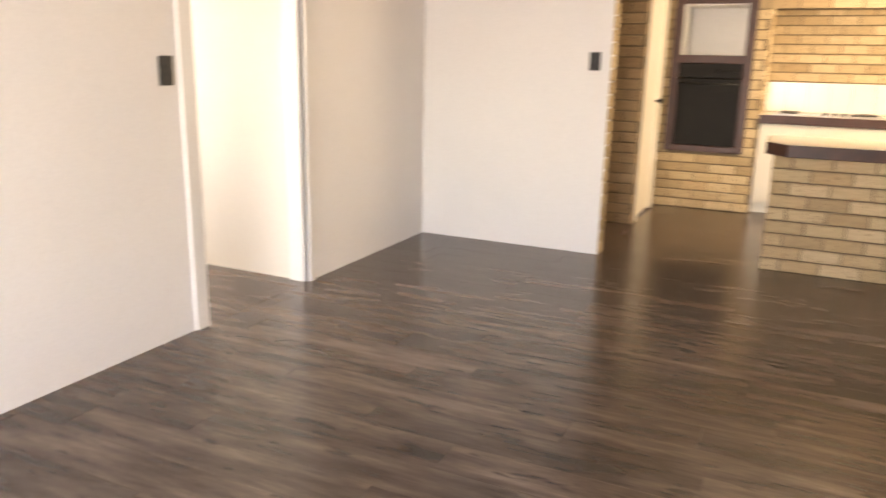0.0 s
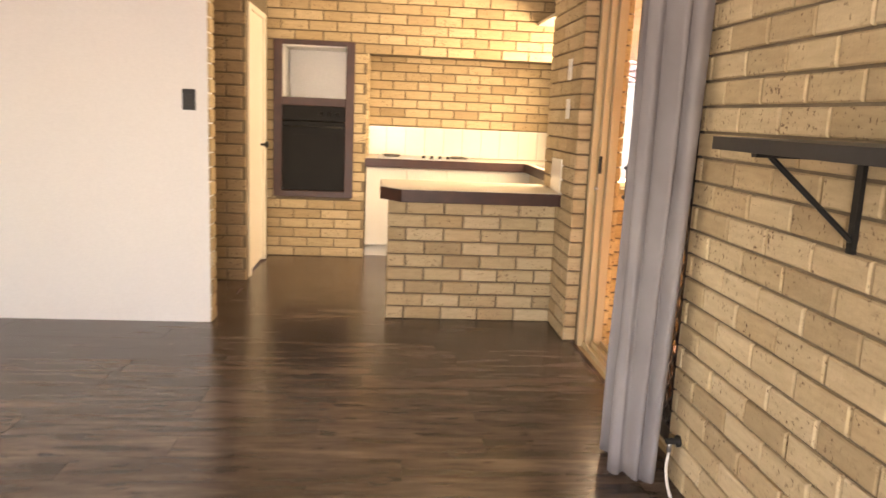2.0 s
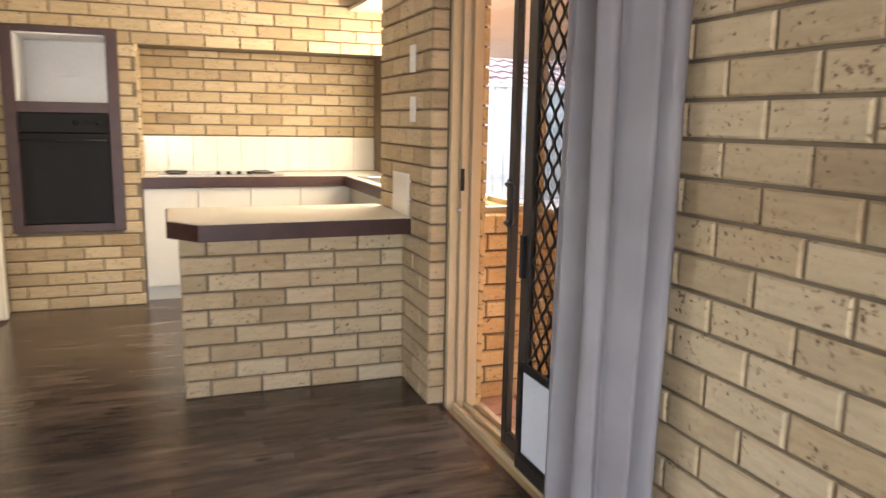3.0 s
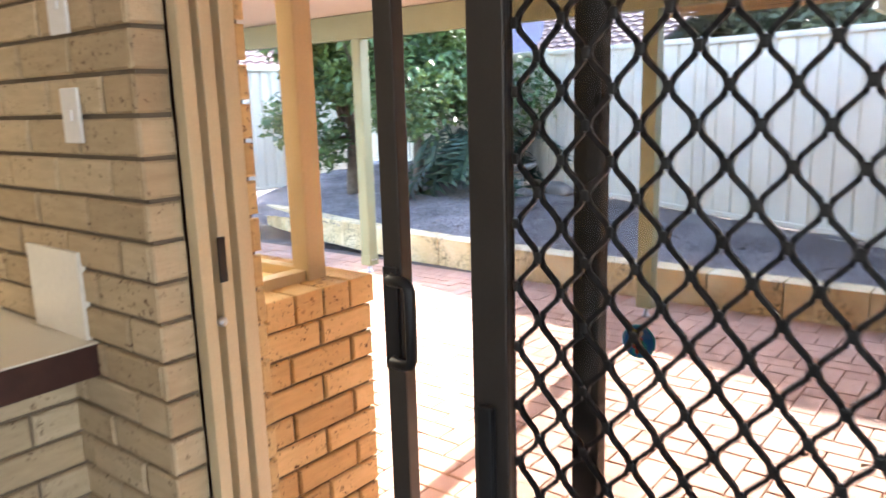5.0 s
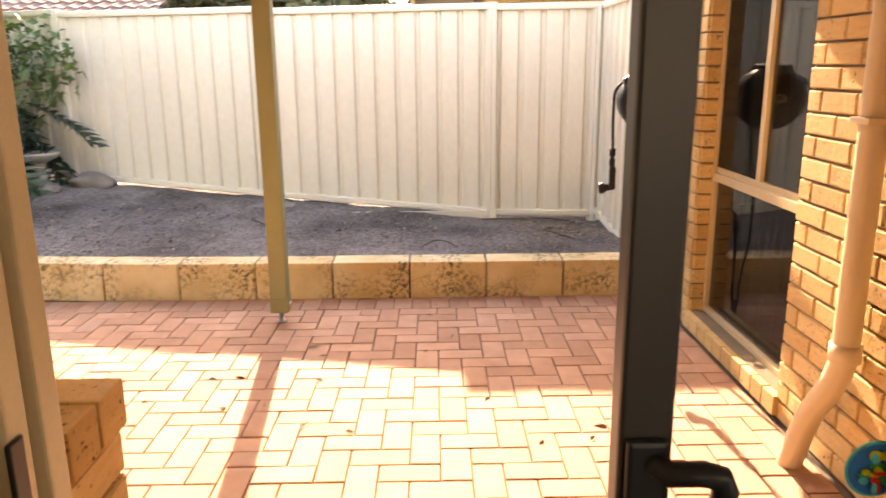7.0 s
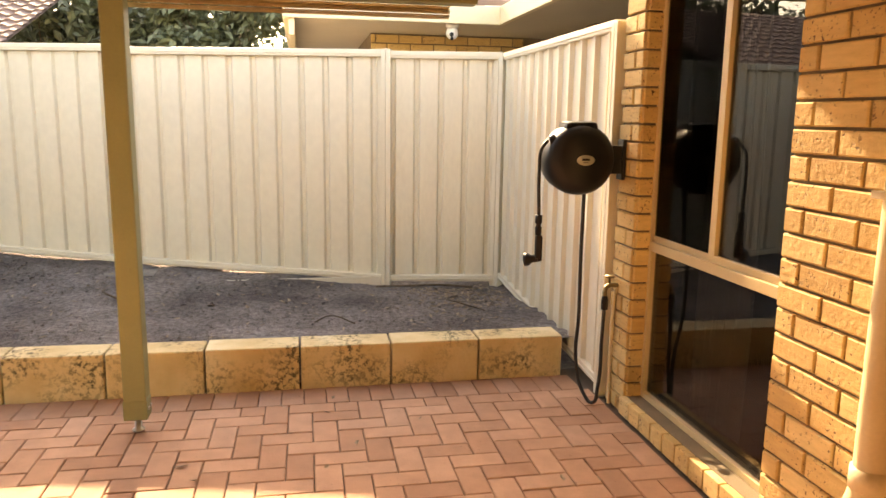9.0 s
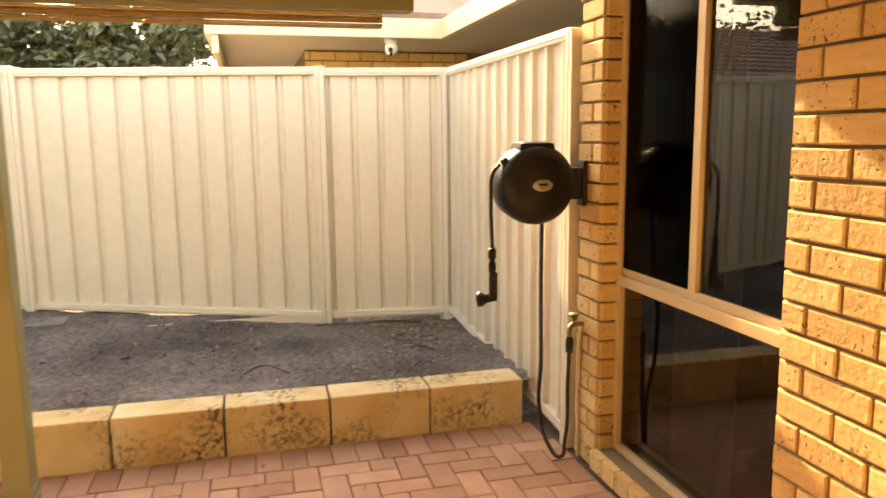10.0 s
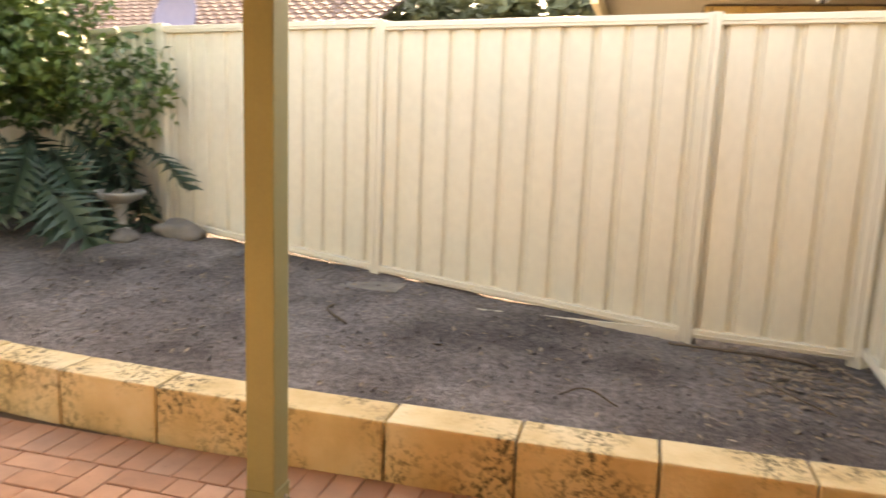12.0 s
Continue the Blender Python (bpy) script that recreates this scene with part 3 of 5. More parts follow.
def curtain(name, x, y0, y1, z0, z1, folds, amp, mat, label, spread=0.0):
    bm = bmesh.new()
    nu, nz = folds * 14, 14
    rows = []
    rnd = random.Random(3)
    ph = [rnd.uniform(-0.5, 0.5) for _ in range(folds + 1)]
    for j in range(nz + 1):
        v = j / nz
        row = []
        for i in range(nu + 1):
            u = i / nu
            a = u * folds * 2 * math.pi + ph[int(u * folds)] * 0.6 * (1 - v)
            yy = y0 + (y1 - y0) * u * (1 + spread * (1 - v)) + 0.01 * math.sin(a * 2)
            row.append(bm.verts.new((x + amp * math.sin(a) * (0.8 + 0.3 * (1 - v)) + 0.012 * math.sin(3 * u + 5 * v), yy, z0 + (z1 - z0) * v)))
        rows.append(row)
    for a, b in zip(rows, rows[1:]):
        for i in range(nu):
            bm.faces.new((a[i], a[i + 1], b[i + 1], b[i]))
    ob = new(name, mesh_of(name, bm, mat, True))
    sol = ob.modifiers.new("thickness", "SOLIDIFY")
    sol.thickness = 0.004
    return tagged(ob, label, "curtain")


def draped_curtain(plan, z0, z1, mat, label):
    """A heavy curtain pushed aside: folds follow a plan line, looser towards the hem."""
    pts = [Vector((*p, 0)) for p in plan]
    line = []
    for k in range(len(pts) - 1):
        a, b, c, d = pts[max(k - 1, 0)], pts[k], pts[k + 1], pts[min(k + 2, len(pts) - 1)]
        for q in range(10):
            t = q / 10
            line.append(0.5 * (2 * b + (c - a) * t + (2 * a - 5 * b + 4 * c - d) * t * t + (3 * b - a - 3 * c + d) * t ** 3))
    line.append(pts[-1])
    mid = sum(line, Vector()) / len(line)
    bm = bmesh.new()
    rows = []
    for j in range(25):
        v = j / 24
        row = []
        for k, p in enumerate(line):
            squeeze = 1.0 - 0.12 * v + 0.05 * math.sin(3.1 * v + 0.2 * k)
            q = mid + (p - mid) * squeeze
            row.append(bm.verts.new((0.6 + (q.x - 0.6) * (0.68 + 0.32 * v) + 0.022 * v + 0.008 * noise.noise(Vector((k * 0.11, v * 3.2, 1))), q.y + 0.008 * noise.noise(Vector((k * 0.13, v * 2.6, 7))), z0 + (z1 - z0) * v + (0.008 * math.sin(k * 0.21) if j == 0 else 0))))
        rows.append(row)
    for a, b in zip(rows, rows[1:]):
        for k in range(len(line) - 1):
            bm.faces.new((a[k], a[k + 1], b[k + 1], b[k]))
    ob = new("curtain", mesh_of("curtain", bm, mat, True))
    ob.modifiers.new("thickness", "SOLIDIFY").thickness = 0.004
    return tagged(ob, label, "curtain")


draped_curtain([(0.765, 3.335), (0.725, 3.285), (0.69, 3.325), (0.655, 3.31), (0.615, 3.375), (0.575, 3.365), (0.55, 3.40), (0.605, 3.445), (0.675, 3.47), (0.625, 3.525), (0.575, 3.555), (0.66, 3.575), (0.60, 3.615), (0.69, 3.645)], 0.02, 2.2, curtain_mat, "grey cloth curtain bunched beside the patio door")
rod = empty("curtain_rod", (0.725, 4.3, 2.22), "black metal curtain rod above the patio door", "curtain rod")
under(rod, tube("rod", [(0.665, 3.1, 2.212), (0.665, 5.3, 2.212)], 0.012, black_metal, poly=True),
      box("bracket", (0.675, 3.14, 2.205), (0.80, 3.16, 2.225), black_metal, 0.002), box("bracket", (0.675, 5.24, 2.205), (0.80, 5.26, 2.225), black_metal, 0.002))

# wall shelf on its brackets
shelf = empty("wall_shelf", (0.8, 2.4, 1.26), "charcoal timber shelf on black steel brackets against brick", "shelf")


def bracket(y):
    a = boxes("bracket", [((0.775, y - 0.012, 1.03), (0.787, y + 0.012, 1.257)), ((0.52, y - 0.012, 1.245), (0.775, y + 0.012, 1.257))], black_metal)
    b = tube("brace", [(0.56, y, 1.247), (0.778, y, 1.06)], 0.007, black_metal, poly=True)
    return a, b


under(shelf, box("board", (0.465, 1.30, 1.257), (0.785, 2.57, 1.287), charcoal, 0.002), *bracket(2.47), *bracket(1.5))

# gas point and white cable at the foot of the brick wall
gas = empty("gas_outlet", (0.79, 3.30, 0.18), "small black and chrome gas outlet low on brick wall", "gas outlet")
under(gas, lathe("valve", [(0.004, 0), (0.022, 0), (0.022, 0.012), (0.012, 0.016), (0.012, 0.05), (0.004, 0.052)], black_metal, (0.787, 3.30, 0.18), 16, pose(0, 0, 0, 0, -90, 0)),
      lathe("nozzle", [(0.004, 0), (0.009, 0), (0.009, 0.04), (0.004, 0.042)], steel, (0.75, 3.30, 0.14), 12))
tube("power_cable", [(0.75, 3.30, 0.14), (0.735, 3.27, 0.08), (0.72, 3.15, 0.012), (0.70, 2.95, 0.007), (0.735, 2.6, 0.007), (0.765, 2.2, 0.007)], 0.0055, grey_cable, label="white plastic cable trailing along the floor", category="cable")

# ---- kitchen ----
bar = empty("breakfast_bar", (0.26, 5.7, 0), "cream brick breakfast bar with cream laminate top", "breakfast bar")
bar_core = box("core", (-0.268, 5.522, 0), (0.80, 5.62, 0.775), mortar)
def bar_slab(name, inset, z0, z1, mat):
    bm = bmesh.new()
    pts = [(-0.335 + inset, 5.50 + inset * 0.4), (-0.205 + inset * 0.4, 5.335 + inset), (0.796, 5.37 + inset), (0.796, 6.02 - inset), (-0.335 + inset, 6.02 - inset)]
    low = [bm.verts.new((x, y, z0)) for x, y in pts]
    up = [bm.verts.new((x, y, z1)) for x, y in pts]
    bm.faces.new(low[::-1]), bm.faces.new(up)
    for k in range(5):
        bm.faces.new((low[k], low[(k + 1) % 5], up[(k + 1) % 5], up[k]))
    bmesh.ops.bevel(bm, geom=[e for e in bm.edges], offset=0.003, segments=1, affect="EDGES")
    return new(name, mesh_of(name, bm, mat))
under(bar, bar_core, bar_slab("edge", 0.0, 0.778, 0.854, dark_wood), bar_slab("top", 0.006, 0.845, 0.858, laminate),
      box("end_splash_tile", (0.778, 5.40, 0.86), (0.7965, 5.66, 1.07), tile_mat, 0.002))

bench = empty("kitchen_bench", (0.3, 7.9, 0), "L-shaped cream laminate bench with dark wood edge", "kitchen bench")
BT = 0.90
under(bench, boxes("top", [((NX0 + 0.005, 7.60, BT - 0.035), (1.455, 8.20, BT)), ((0.985, 5.95, BT - 0.035), (1.455, 7.60, BT))], laminate, 0.003),
      boxes("edge", [((NX0 - 0.005, 7.575, BT - 0.075), (0.985, 7.60, BT + 0.001)), ((0.96, 6.03, BT - 0.075), (0.985, 7.575, BT + 0.001))], dark_wood, 0.003),
      boxes("carcass", [((NX0 + 0.01, 7.63, 0.1), (1.45, 8.19, BT - 0.036)), ((1.02, 6.0, 0.1), (1.45, 7.63, BT - 0.036))], cupboard),
      box("kickboard", (NX0 + 0.01, 7.66, 0.0), (1.0, 7.68, 0.1), cupboard))
for k in range(4):
    x0 = NX0 + 0.012 + k * 0.37
    d = box("door", (x0, 7.608, 0.11), (x0 + 0.362, 7.629, BT - 0.08), cupboard, 0.003)
    under(bench, d)
    kx = x0 + (0.33 if k % 2 == 0 else 0.035)
    kn = lathe("knob", [(0.005, 0), (0.009, 0.002), (0.007, 0.012), (0.017, 0.02), (0.017, 0.027), (0.003, 0.03)], black_metal, (kx, 7.608, 0.78), 16, pose(0, 0, 0, 90, 0, 0))
    kn.parent = d
    kn.matrix_parent_inverse = bench.matrix_world.inverted()

cook = empty("cooktop", (0.15, 7.85, BT), "stainless steel cooktop with black knobs on bench", "cooktop")
under(cook, box("tray", (-0.38, 7.66, BT), (0.52, 8.12, BT + 0.012), steel, 0.004),
      *[lathe("knob", [(0.004, 0), (0.018, 0), (0.015, 0.022), (0.004, 0.024)], black_plastic, (0.04 + 0.075 * k, 7.70, BT + 0.012), 16) for k in range(4)],
      *[lathe("hotplate", [(0.01, 0), (r, 0), (r, 0.008), (r - 0.01, 0.01), (0.01, 0.01)], black_metal, (x, y, BT + 0.012), 24) for x, y, r in ((-0.25, 7.80, 0.07), (-0.25, 8.0, 0.085), (0.38, 7.82, 0.085), (0.38, 8.0, 0.07))])
sink = empty("kitchen_sink", (1.27, 6.9, BT), "stainless steel kitchen sink set in bench", "sink")
under(sink, boxes("rim", [((1.04, 6.4, BT), (1.10, 7.5, BT + 0.008)), ((1.40, 6.4, BT), (1.45, 7.5, BT + 0.008)), ((1.10, 6.4, BT), (1.40, 6.5, BT + 0.008)), ((1.10, 7.4, BT), (1.40, 7.5, BT + 0.008)), ((1.10, 6.5, BT + 0.0005), (1.40, 7.4, BT + 0.002))], steel, 0.002),
      tube("tap", [(1.43, 6.95, BT), (1.43, 6.95, BT + 0.16), (1.42, 6.95, BT + 0.20), (1.32, 6.95, BT + 0.17)], 0.011, steel))

splash = box("splashback", (NX0, 8.20, BT), (1.55, 8.214, BT + 0.285), mortar, label="row of cream glazed tiles behind the bench", category="splashback", kind="structure")
for k in range(11):
    t0 = NX0 + 0.002 + k * 0.186
    tl = box("tile", (t0, 8.193, BT + 0.004), (min(t0 + 0.183, 1.548), 8.2015, BT + 0.28), tile_mat, 0.0015, parent=splash)

oven = empty("wall_oven", ((OX0 + OX1) / 2, 7.6, OZ0), "black built-in wall oven below a white microwave niche", "oven")
F = 0.055
SPLIT = 1.36
under(oven, boxes("surround", [((OX0 - 0.02, 7.515, OZ0 - 0.01), (OX0 + F, 7.56, OZ1)), ((OX1 - F, 7.515, OZ0 - 0.01), (OX1 + 0.02, 7.56, OZ1)), ((OX0 + F, 7.515, OZ1 - 0.04), (OX1 - F, 7.56, OZ1)),
                               ((OX0 + F, 7.515, OZ0 - 0.01), (OX1 - F, 7.56, OZ0 + 0.045)), ((OX0 + F, 7.515, SPLIT - 0.02), (OX1 - F, 7.56, SPLIT + 0.05))], dark_wood, 0.003, label="dark red-brown wooden surround"),
      boxes("niche_lining", [((OX0 + F, 8.0, SPLIT), (OX1 - F, 8.02, OZ1)), ((OX0 + F - 0.012, 7.56, SPLIT), (OX0 + F, 8.0, OZ1)), ((OX1 - F, 7.56, SPLIT), (OX1 - F + 0.012, 8.0, OZ1)), ((OX0 + F, 7.56, SPLIT), (OX1 - F, 8.0, SPLIT + 0.02)), ((OX0 + F, 7.56, OZ1 - 0.05), (OX1 - F, 8.0, OZ1 - 0.035))], white_paint),
      box("control_panel", (OX0 + F, 7.525, SPLIT - 0.15), (OX1 - F, 7.60, SPLIT - 0.022), oven_black, 0.004),
      box("oven_door", (OX0 + F, 7.52, OZ0 + 0.05), (OX1 - F, 7.60, SPLIT - 0.156), oven_black, 0.005),
      box("oven_window", (OX0 + F + 0.06, 7.516, OZ0 + 0.16), (OX1 - F - 0.06, 7.522, SPLIT - 0.27), oven_black, 0.001),
      tube("handle", [(OX0 + F + 0.03, 7.52, SPLIT - 0.20), (OX0 + F + 0.035, 7.485, SPLIT - 0.20), (OX1 - F - 0.035, 7.485, SPLIT - 0.20), (OX1 - F - 0.03, 7.52, SPLIT - 0.20)], 0.009, black_metal, poly=True),
      *[lathe("knob", [(0.004, 0), (0.017, 0), (0.014, 0.022), (0.004, 0.024)], oven_black, (OX0 + F + 0.34 + 0.07 * k, 7.525, SPLIT - 0.085), 16, pose(0, 0, 0, 90, 0, 0)) for k in range(3)])
switch_plate((-0.94, 7.998, 1.63), 180, "white double power point inside oven niche", white_paint, 0.115, 0.07, 1)

# ---- corner window of the bay ----
w1 = empty("window_1", (1.3, 5.38, 0.87), "cream aluminium corner window with clear glass", "window", kind="structure")
fy = 5.38
under(w1, boxes("frame", [((1.06, fy, 0.86), (1.44, fy + 0.05, 0.90)), ((1.06, fy, 0.90), (1.09, fy + 0.05, 2.15)), ((1.44, fy - 0.01, 0.86), (1.51, fy + 0.06, 2.15)), ((1.09, fy, 2.11), (1.44, fy + 0.05, 2.15)),
                          ((1.45, fy + 0.06, 0.86), (1.49, 7.5, 0.90)), ((1.45, 7.46, 0.90), (1.49, 7.5, 2.15)), ((1.45, 6.45, 0.90), (1.49, 6.5, 2.15)), ((1.45, fy + 0.06, 2.11), (1.49, 7.5, 2.15))], cream_alu, 0.003))
for lo, hi in (((1.09, fy + 0.02, 0.90), (1.445, fy + 0.026, 2.11)), ((1.465, 5.45, 0.90), (1.471, 6.45, 2.11)), ((1.465, 6.5, 0.90), (1.471, 7.46, 2.11))):
    p = box("pane", lo, hi, glass)
    p.visible_shadow = False
    under(w1, p)
for nm, lo, hi in (("window_2", (-2.3, -1.85, 0.55), (0.3, -1.80, 2.15)),):
    w2 = empty(nm, (-1, -1.82, 0.55), "white framed living room window with clear glass", "window", kind="structure")
    under(w2, boxes("frame", [((-2.3, -1.9, 0.55), (0.3, -1.84, 0.60)), ((-2.3, -1.9, 2.10), (0.3, -1.84, 2.15)), ((-2.3, -1.9, 0.60), (-2.25, -1.84, 2.10)), ((0.25, -1.9, 0.60), (0.3, -1.84, 2.10)), ((-1.03, -1.9, 0.60), (-0.97, -1.84, 2.10))], cream_alu, 0.003))

# ---- the wing of the house ----
house_parts = set(bpy.data.objects)     # the wing, patio and garden are drawn on their own grid, set to the house at the end
WY, WC = 3.33, 4.78                    # face of the wing wall and its end
VX0, VX1 = 3.42, 4.56                  # its window
wing = wall_with_holes("wall_wing", "x", WY - 0.254, 0.24, 1.05, WC - 0.014, -0.3, 2.4, [(VX0, VX1, 0.02, 2.12)], mortar, "speckled yellow face-brick wing wall with tall window")
wing_end = box("wall_wing_end", (WC - 0.25, -1.0, -0.3), (WC - 0.015, WY - 0.26, 2.4), mortar, label="speckled yellow brick end wall of the wing", category="wall", kind="structure")
wing_back = box("wall_wing_inner", (1.05, -0.9, -0.3), (WC - 0.26, -0.8, 2.4), plaster, label="plain painted wall of the wing room", category="wall", kind="structure")
wing_floor = box("floor_wing", (1.05, -0.8, -0.3), (WC - 0.26, WY - 0.26, -0.06), dark_room, label="brown carpet of the wing room", category="floor", kind="structure")
wing_ceiling = box("ceiling_wing", (1.05, -1.0, 2.405), (WC, WY - 0.26, 2.45), ceil_mat, label="plain white ceiling of the wing room", category="ceiling", kind="structure")
w3 = empty("window_3", (3.97, 3.22, 0.02), "tall cream aluminium window with dark tinted panes", "window", kind="structure")
vy0, vy1 = 3.19, 3.245
MZ = 0.805
under(w3, boxes("frame", [((VX0, vy0, 0.02), (VX0 + 0.035, vy1, 2.12)), ((VX1 - 0.035, vy0, 0.02), (VX1, vy1, 2.12)), ((VX0 + 0.035, vy0, 0.02), (VX1 - 0.035, vy1, 0.05)), ((VX0 + 0.035, vy0, 2.08), (VX1 - 0.035, vy1, 2.12)),
                          ((VX0 + 0.035, vy0, MZ - 0.035), (VX1 - 0.035, vy1 + 0.006, MZ + 0.01)), ((VX0 + 0.035, vy0 + 0.02, MZ + 0.01), (VX1 - 0.035, vy1 - 0.01, MZ + 0.04)), ((3.975, vy0, MZ + 0.04), (4.02, vy1 - 0.004, 2.08))], cream_alu, 0.003))
for nm, lo, hi in (("lower_pane", (VX0 + 0.03, 3.215, 0.045), (VX1 - 0.03, 3.221, MZ - 0.03)), ("sliding_pane", (VX0 + 0.03, 3.215, MZ + 0.03), (3.98, 3.221, 2.085)), ("screen_pane", (4.015, 3.225, MZ + 0.03), (VX1 - 0.03, 3.231, 2.085))):
    p = box(nm, lo, hi, tinted if nm != "screen_pane" else glass_material("dark_insect_screen", (0.25, 0.24, 0.23), -0.03))
    p.visible_shadow = False
    under(w3, p)
vb = curtain("curtain", 3.0, 3.95, 4.30, -0.02, 2.1, 5, 0.03, surface("pale_grey_curtain_cloth", (0.5, 0.5, 0.48), (0.56, 0.56, 0.54), 0.9, 4, 300, 0.2), "pale grey curtain hanging behind tinted window")
vb.matrix_world = Matrix.Translation((8.3, 0.05, 0)) @ pose(0, 0, 0, 0, 0, 90)
sill = box("window_sill", (VX0 - 0.02, 3.20, -0.075), (VX1 + 0.01, 3.325, 0.012), mortar, label="sloping brick-on-edge window sill", category="sill", kind="structure")
rnd = random.Random(11)
for k in range(10):
    x0 = VX0 - 0.02 + k * 0.117
    bm = bmesh.new()
    add_box(bm, (x0, 3.21, -0.07), (min(x0 + 0.108, VX1 + 0.01), 3.352, 0.006 + 0.012), 0.005)
    b = new("sill_brick", mesh_of("sill_brick", bm, brick_out))
    b.parent = sill

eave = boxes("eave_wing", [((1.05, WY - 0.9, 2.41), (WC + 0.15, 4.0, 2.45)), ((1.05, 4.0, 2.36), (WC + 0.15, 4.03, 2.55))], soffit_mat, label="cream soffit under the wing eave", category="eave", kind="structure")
roof_w = box("roof_wing", (-6, -3, 2.56), (1.3, 9, 2.70), roof_mat, label="brown tiled roof over the house", category="roof", kind="structure")

# ---- patio ----
PX1, PY1 = 5.17, 10.6
ground = box("ground", (-80, -80, -0.5), (140, 120, -0.20), soil_mat, label="bare sandy ground around the house", category="ground", kind="structure")
patio = box("pavement", (1.05, 3.2, -0.30), (5.30, 11.0, PZ - 0.012), surface("dark_sand_joint", (0.10, 0.075, 0.055), (0.15, 0.11, 0.08), 0.97, 5, 120, 0.5), label="terracotta clay paving laid in herringbone pattern", category="pavement", kind="structure")
doorstep = box("doorstep", (1.0, DX0 - 0.0, -0.2), (1.068, DX1, -0.03), mortar, label="rendered door step below sliding door", category="doorstep", kind="structure")

under_roof = empty("patio_roof", (4.73, 6, 1.9), "olive steel patio roof frame with cream sheeting", "patio roof")
BZ0, BZ1 = 1.91, 2.11
under(under_roof, boxes("beam", [((4.68, 4.10, BZ0), (4.78, 10.6, BZ1)), ((1.10, 5.0 + 4.6, 2.2), (4.68, 9.65, 2.3))], olive, 0.004),
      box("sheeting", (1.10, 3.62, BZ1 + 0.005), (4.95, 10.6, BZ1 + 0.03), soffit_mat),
      boxes("gutter", [((4.95, 4.06, BZ1 - 0.06), (5.05, 10.6, BZ1 - 0.05)), ((5.04, 4.06, BZ1 - 0.05), (5.05, 10.6, BZ1 + 0.05))], fascia_mat))


def steel_post(x, y):
    root = empty("patio_post", (x, y, PZ), "olive green square steel post on a bolt foot", "post", "posts of the patio roof")
    bm = bmesh.new()
    add_box(bm, (-0.05, -0.05, 0.075), (0.05, 0.05, BZ0 - PZ + 0.0), 0.006)
    shaft = new("shaft", mesh_of("shaft", bm, olive))
    bm = bmesh.new()
    add_box(bm, (-0.053, -0.053, 0.068), (0.053, 0.053, 0.16), 0.003)
    shoe = new("shoe", mesh_of("shoe", bm, olive))
    foot = lathe("foot", [(0.004, 0), (0.028, 0), (0.028, 0.008), (0.016, 0.012), (0.016, 0.07), (0.004, 0.072)], steel)
    bolts = [lathe("bolt", [(0.002, 0), (0.009, 0), (0.009, 0.006), (0.002, 0.007)], steel, (dx, -0.053, 0.115), 8, pose(0, 0, 0, 90, 0, 0)) for dx in (-0.02, 0.02)]
    for o in (shaft, shoe, foot, *bolts):
        o.parent = root
    return root


steel_post(4.73, 5.69)
steel_post(4.73, 8.25)

blind = empty("bamboo_blind", (4.95, 6.0, 1.95), "rolled bamboo blind hanging under the beam", "blind")
bm = bmesh.new()
for k in range(26):
    a = k * 0.75
    r = 0.012 + 0.0009 * k
    add_box(bm, (4.86 + r * math.cos(a) - 0.004, 4.2, 1.895 + r * math.sin(a) - 0.002), (4.86 + r * math.cos(a) + 0.004, 5.66, 1.895 + r * math.sin(a) + 0.002))
under(blind, new("rolled_slats", mesh_of("rolled_slats", bm, bamboo)),
      *[box("slat", (4.862, 4.2, 1.93 + 0.011 * k), (4.866, 5.66, 1.938 + 0.011 * k), bamboo) for k in range(16)],
      *[tube("cord", [(4.88, y, 2.1), (4.885, y, 1.93), (4.89, y, 1.862), (4.86, y, 1.855)], 0.002, grey_cable) for y in (4.5, 5.4)])

# limestone edging, its far part swinging outwards
kerb = empty("garden_edging", (5.17, 6, PZ), "mossy yellow limestone block edging of the garden bed", "edging")
def block(x, y, turn, ln):
    bm = bmesh.new()
    add_box(bm, (0.0, 0.004, PZ - 0.03), (0.20, ln - 0.006, 0.16), 0.010)
    for v in bm.verts:
        v.co.x += 0.004 * noise.noise(v.co * 7 + Vector((y, x, 0)))
        v.co.z += 0.004 * noise.noise(v.co * 5 + Vector((x, y, 9)))
    ob = new("limestone_block", mesh_of("limestone_block", bm, limestone))
    ob.matrix_world = pose(x, y, 0, 0, 0, turn)
    ob.parent = kerb
    ob.matrix_parent_inverse = kerb.matrix_world.inverted()
bpy.context.view_layer.update()
kx, ky = 5.165, 3.44
for k in range(16):
    turn = 0 if k < 5 else -(k - 4) * 1.6
    block(kx, ky, turn, 0.5)
    kx += -0.5 * math.sin(radians(turn))
    ky += 0.5 * math.cos(radians(turn))


def bed_height(x, y):
    far = min(max((x - 5.4) / 2.2, 0), 1)
    base = 0.115 + far * (0.045 * (y - 4.3) - 0.03)
    pit = -0.05 * math.exp(-((x - 7.0) ** 2 / 0.10 + (y - 4.15) ** 2 / 0.35))
    return base + pit + 0.022 * noise.noise(Vector((x * 1.6, y * 1.6, 0))) + 0.012 * noise.noise(Vector((x * 6, y * 6, 3))) + 0.006 * noise.noise(Vector((x * 17, y * 17, 5)))


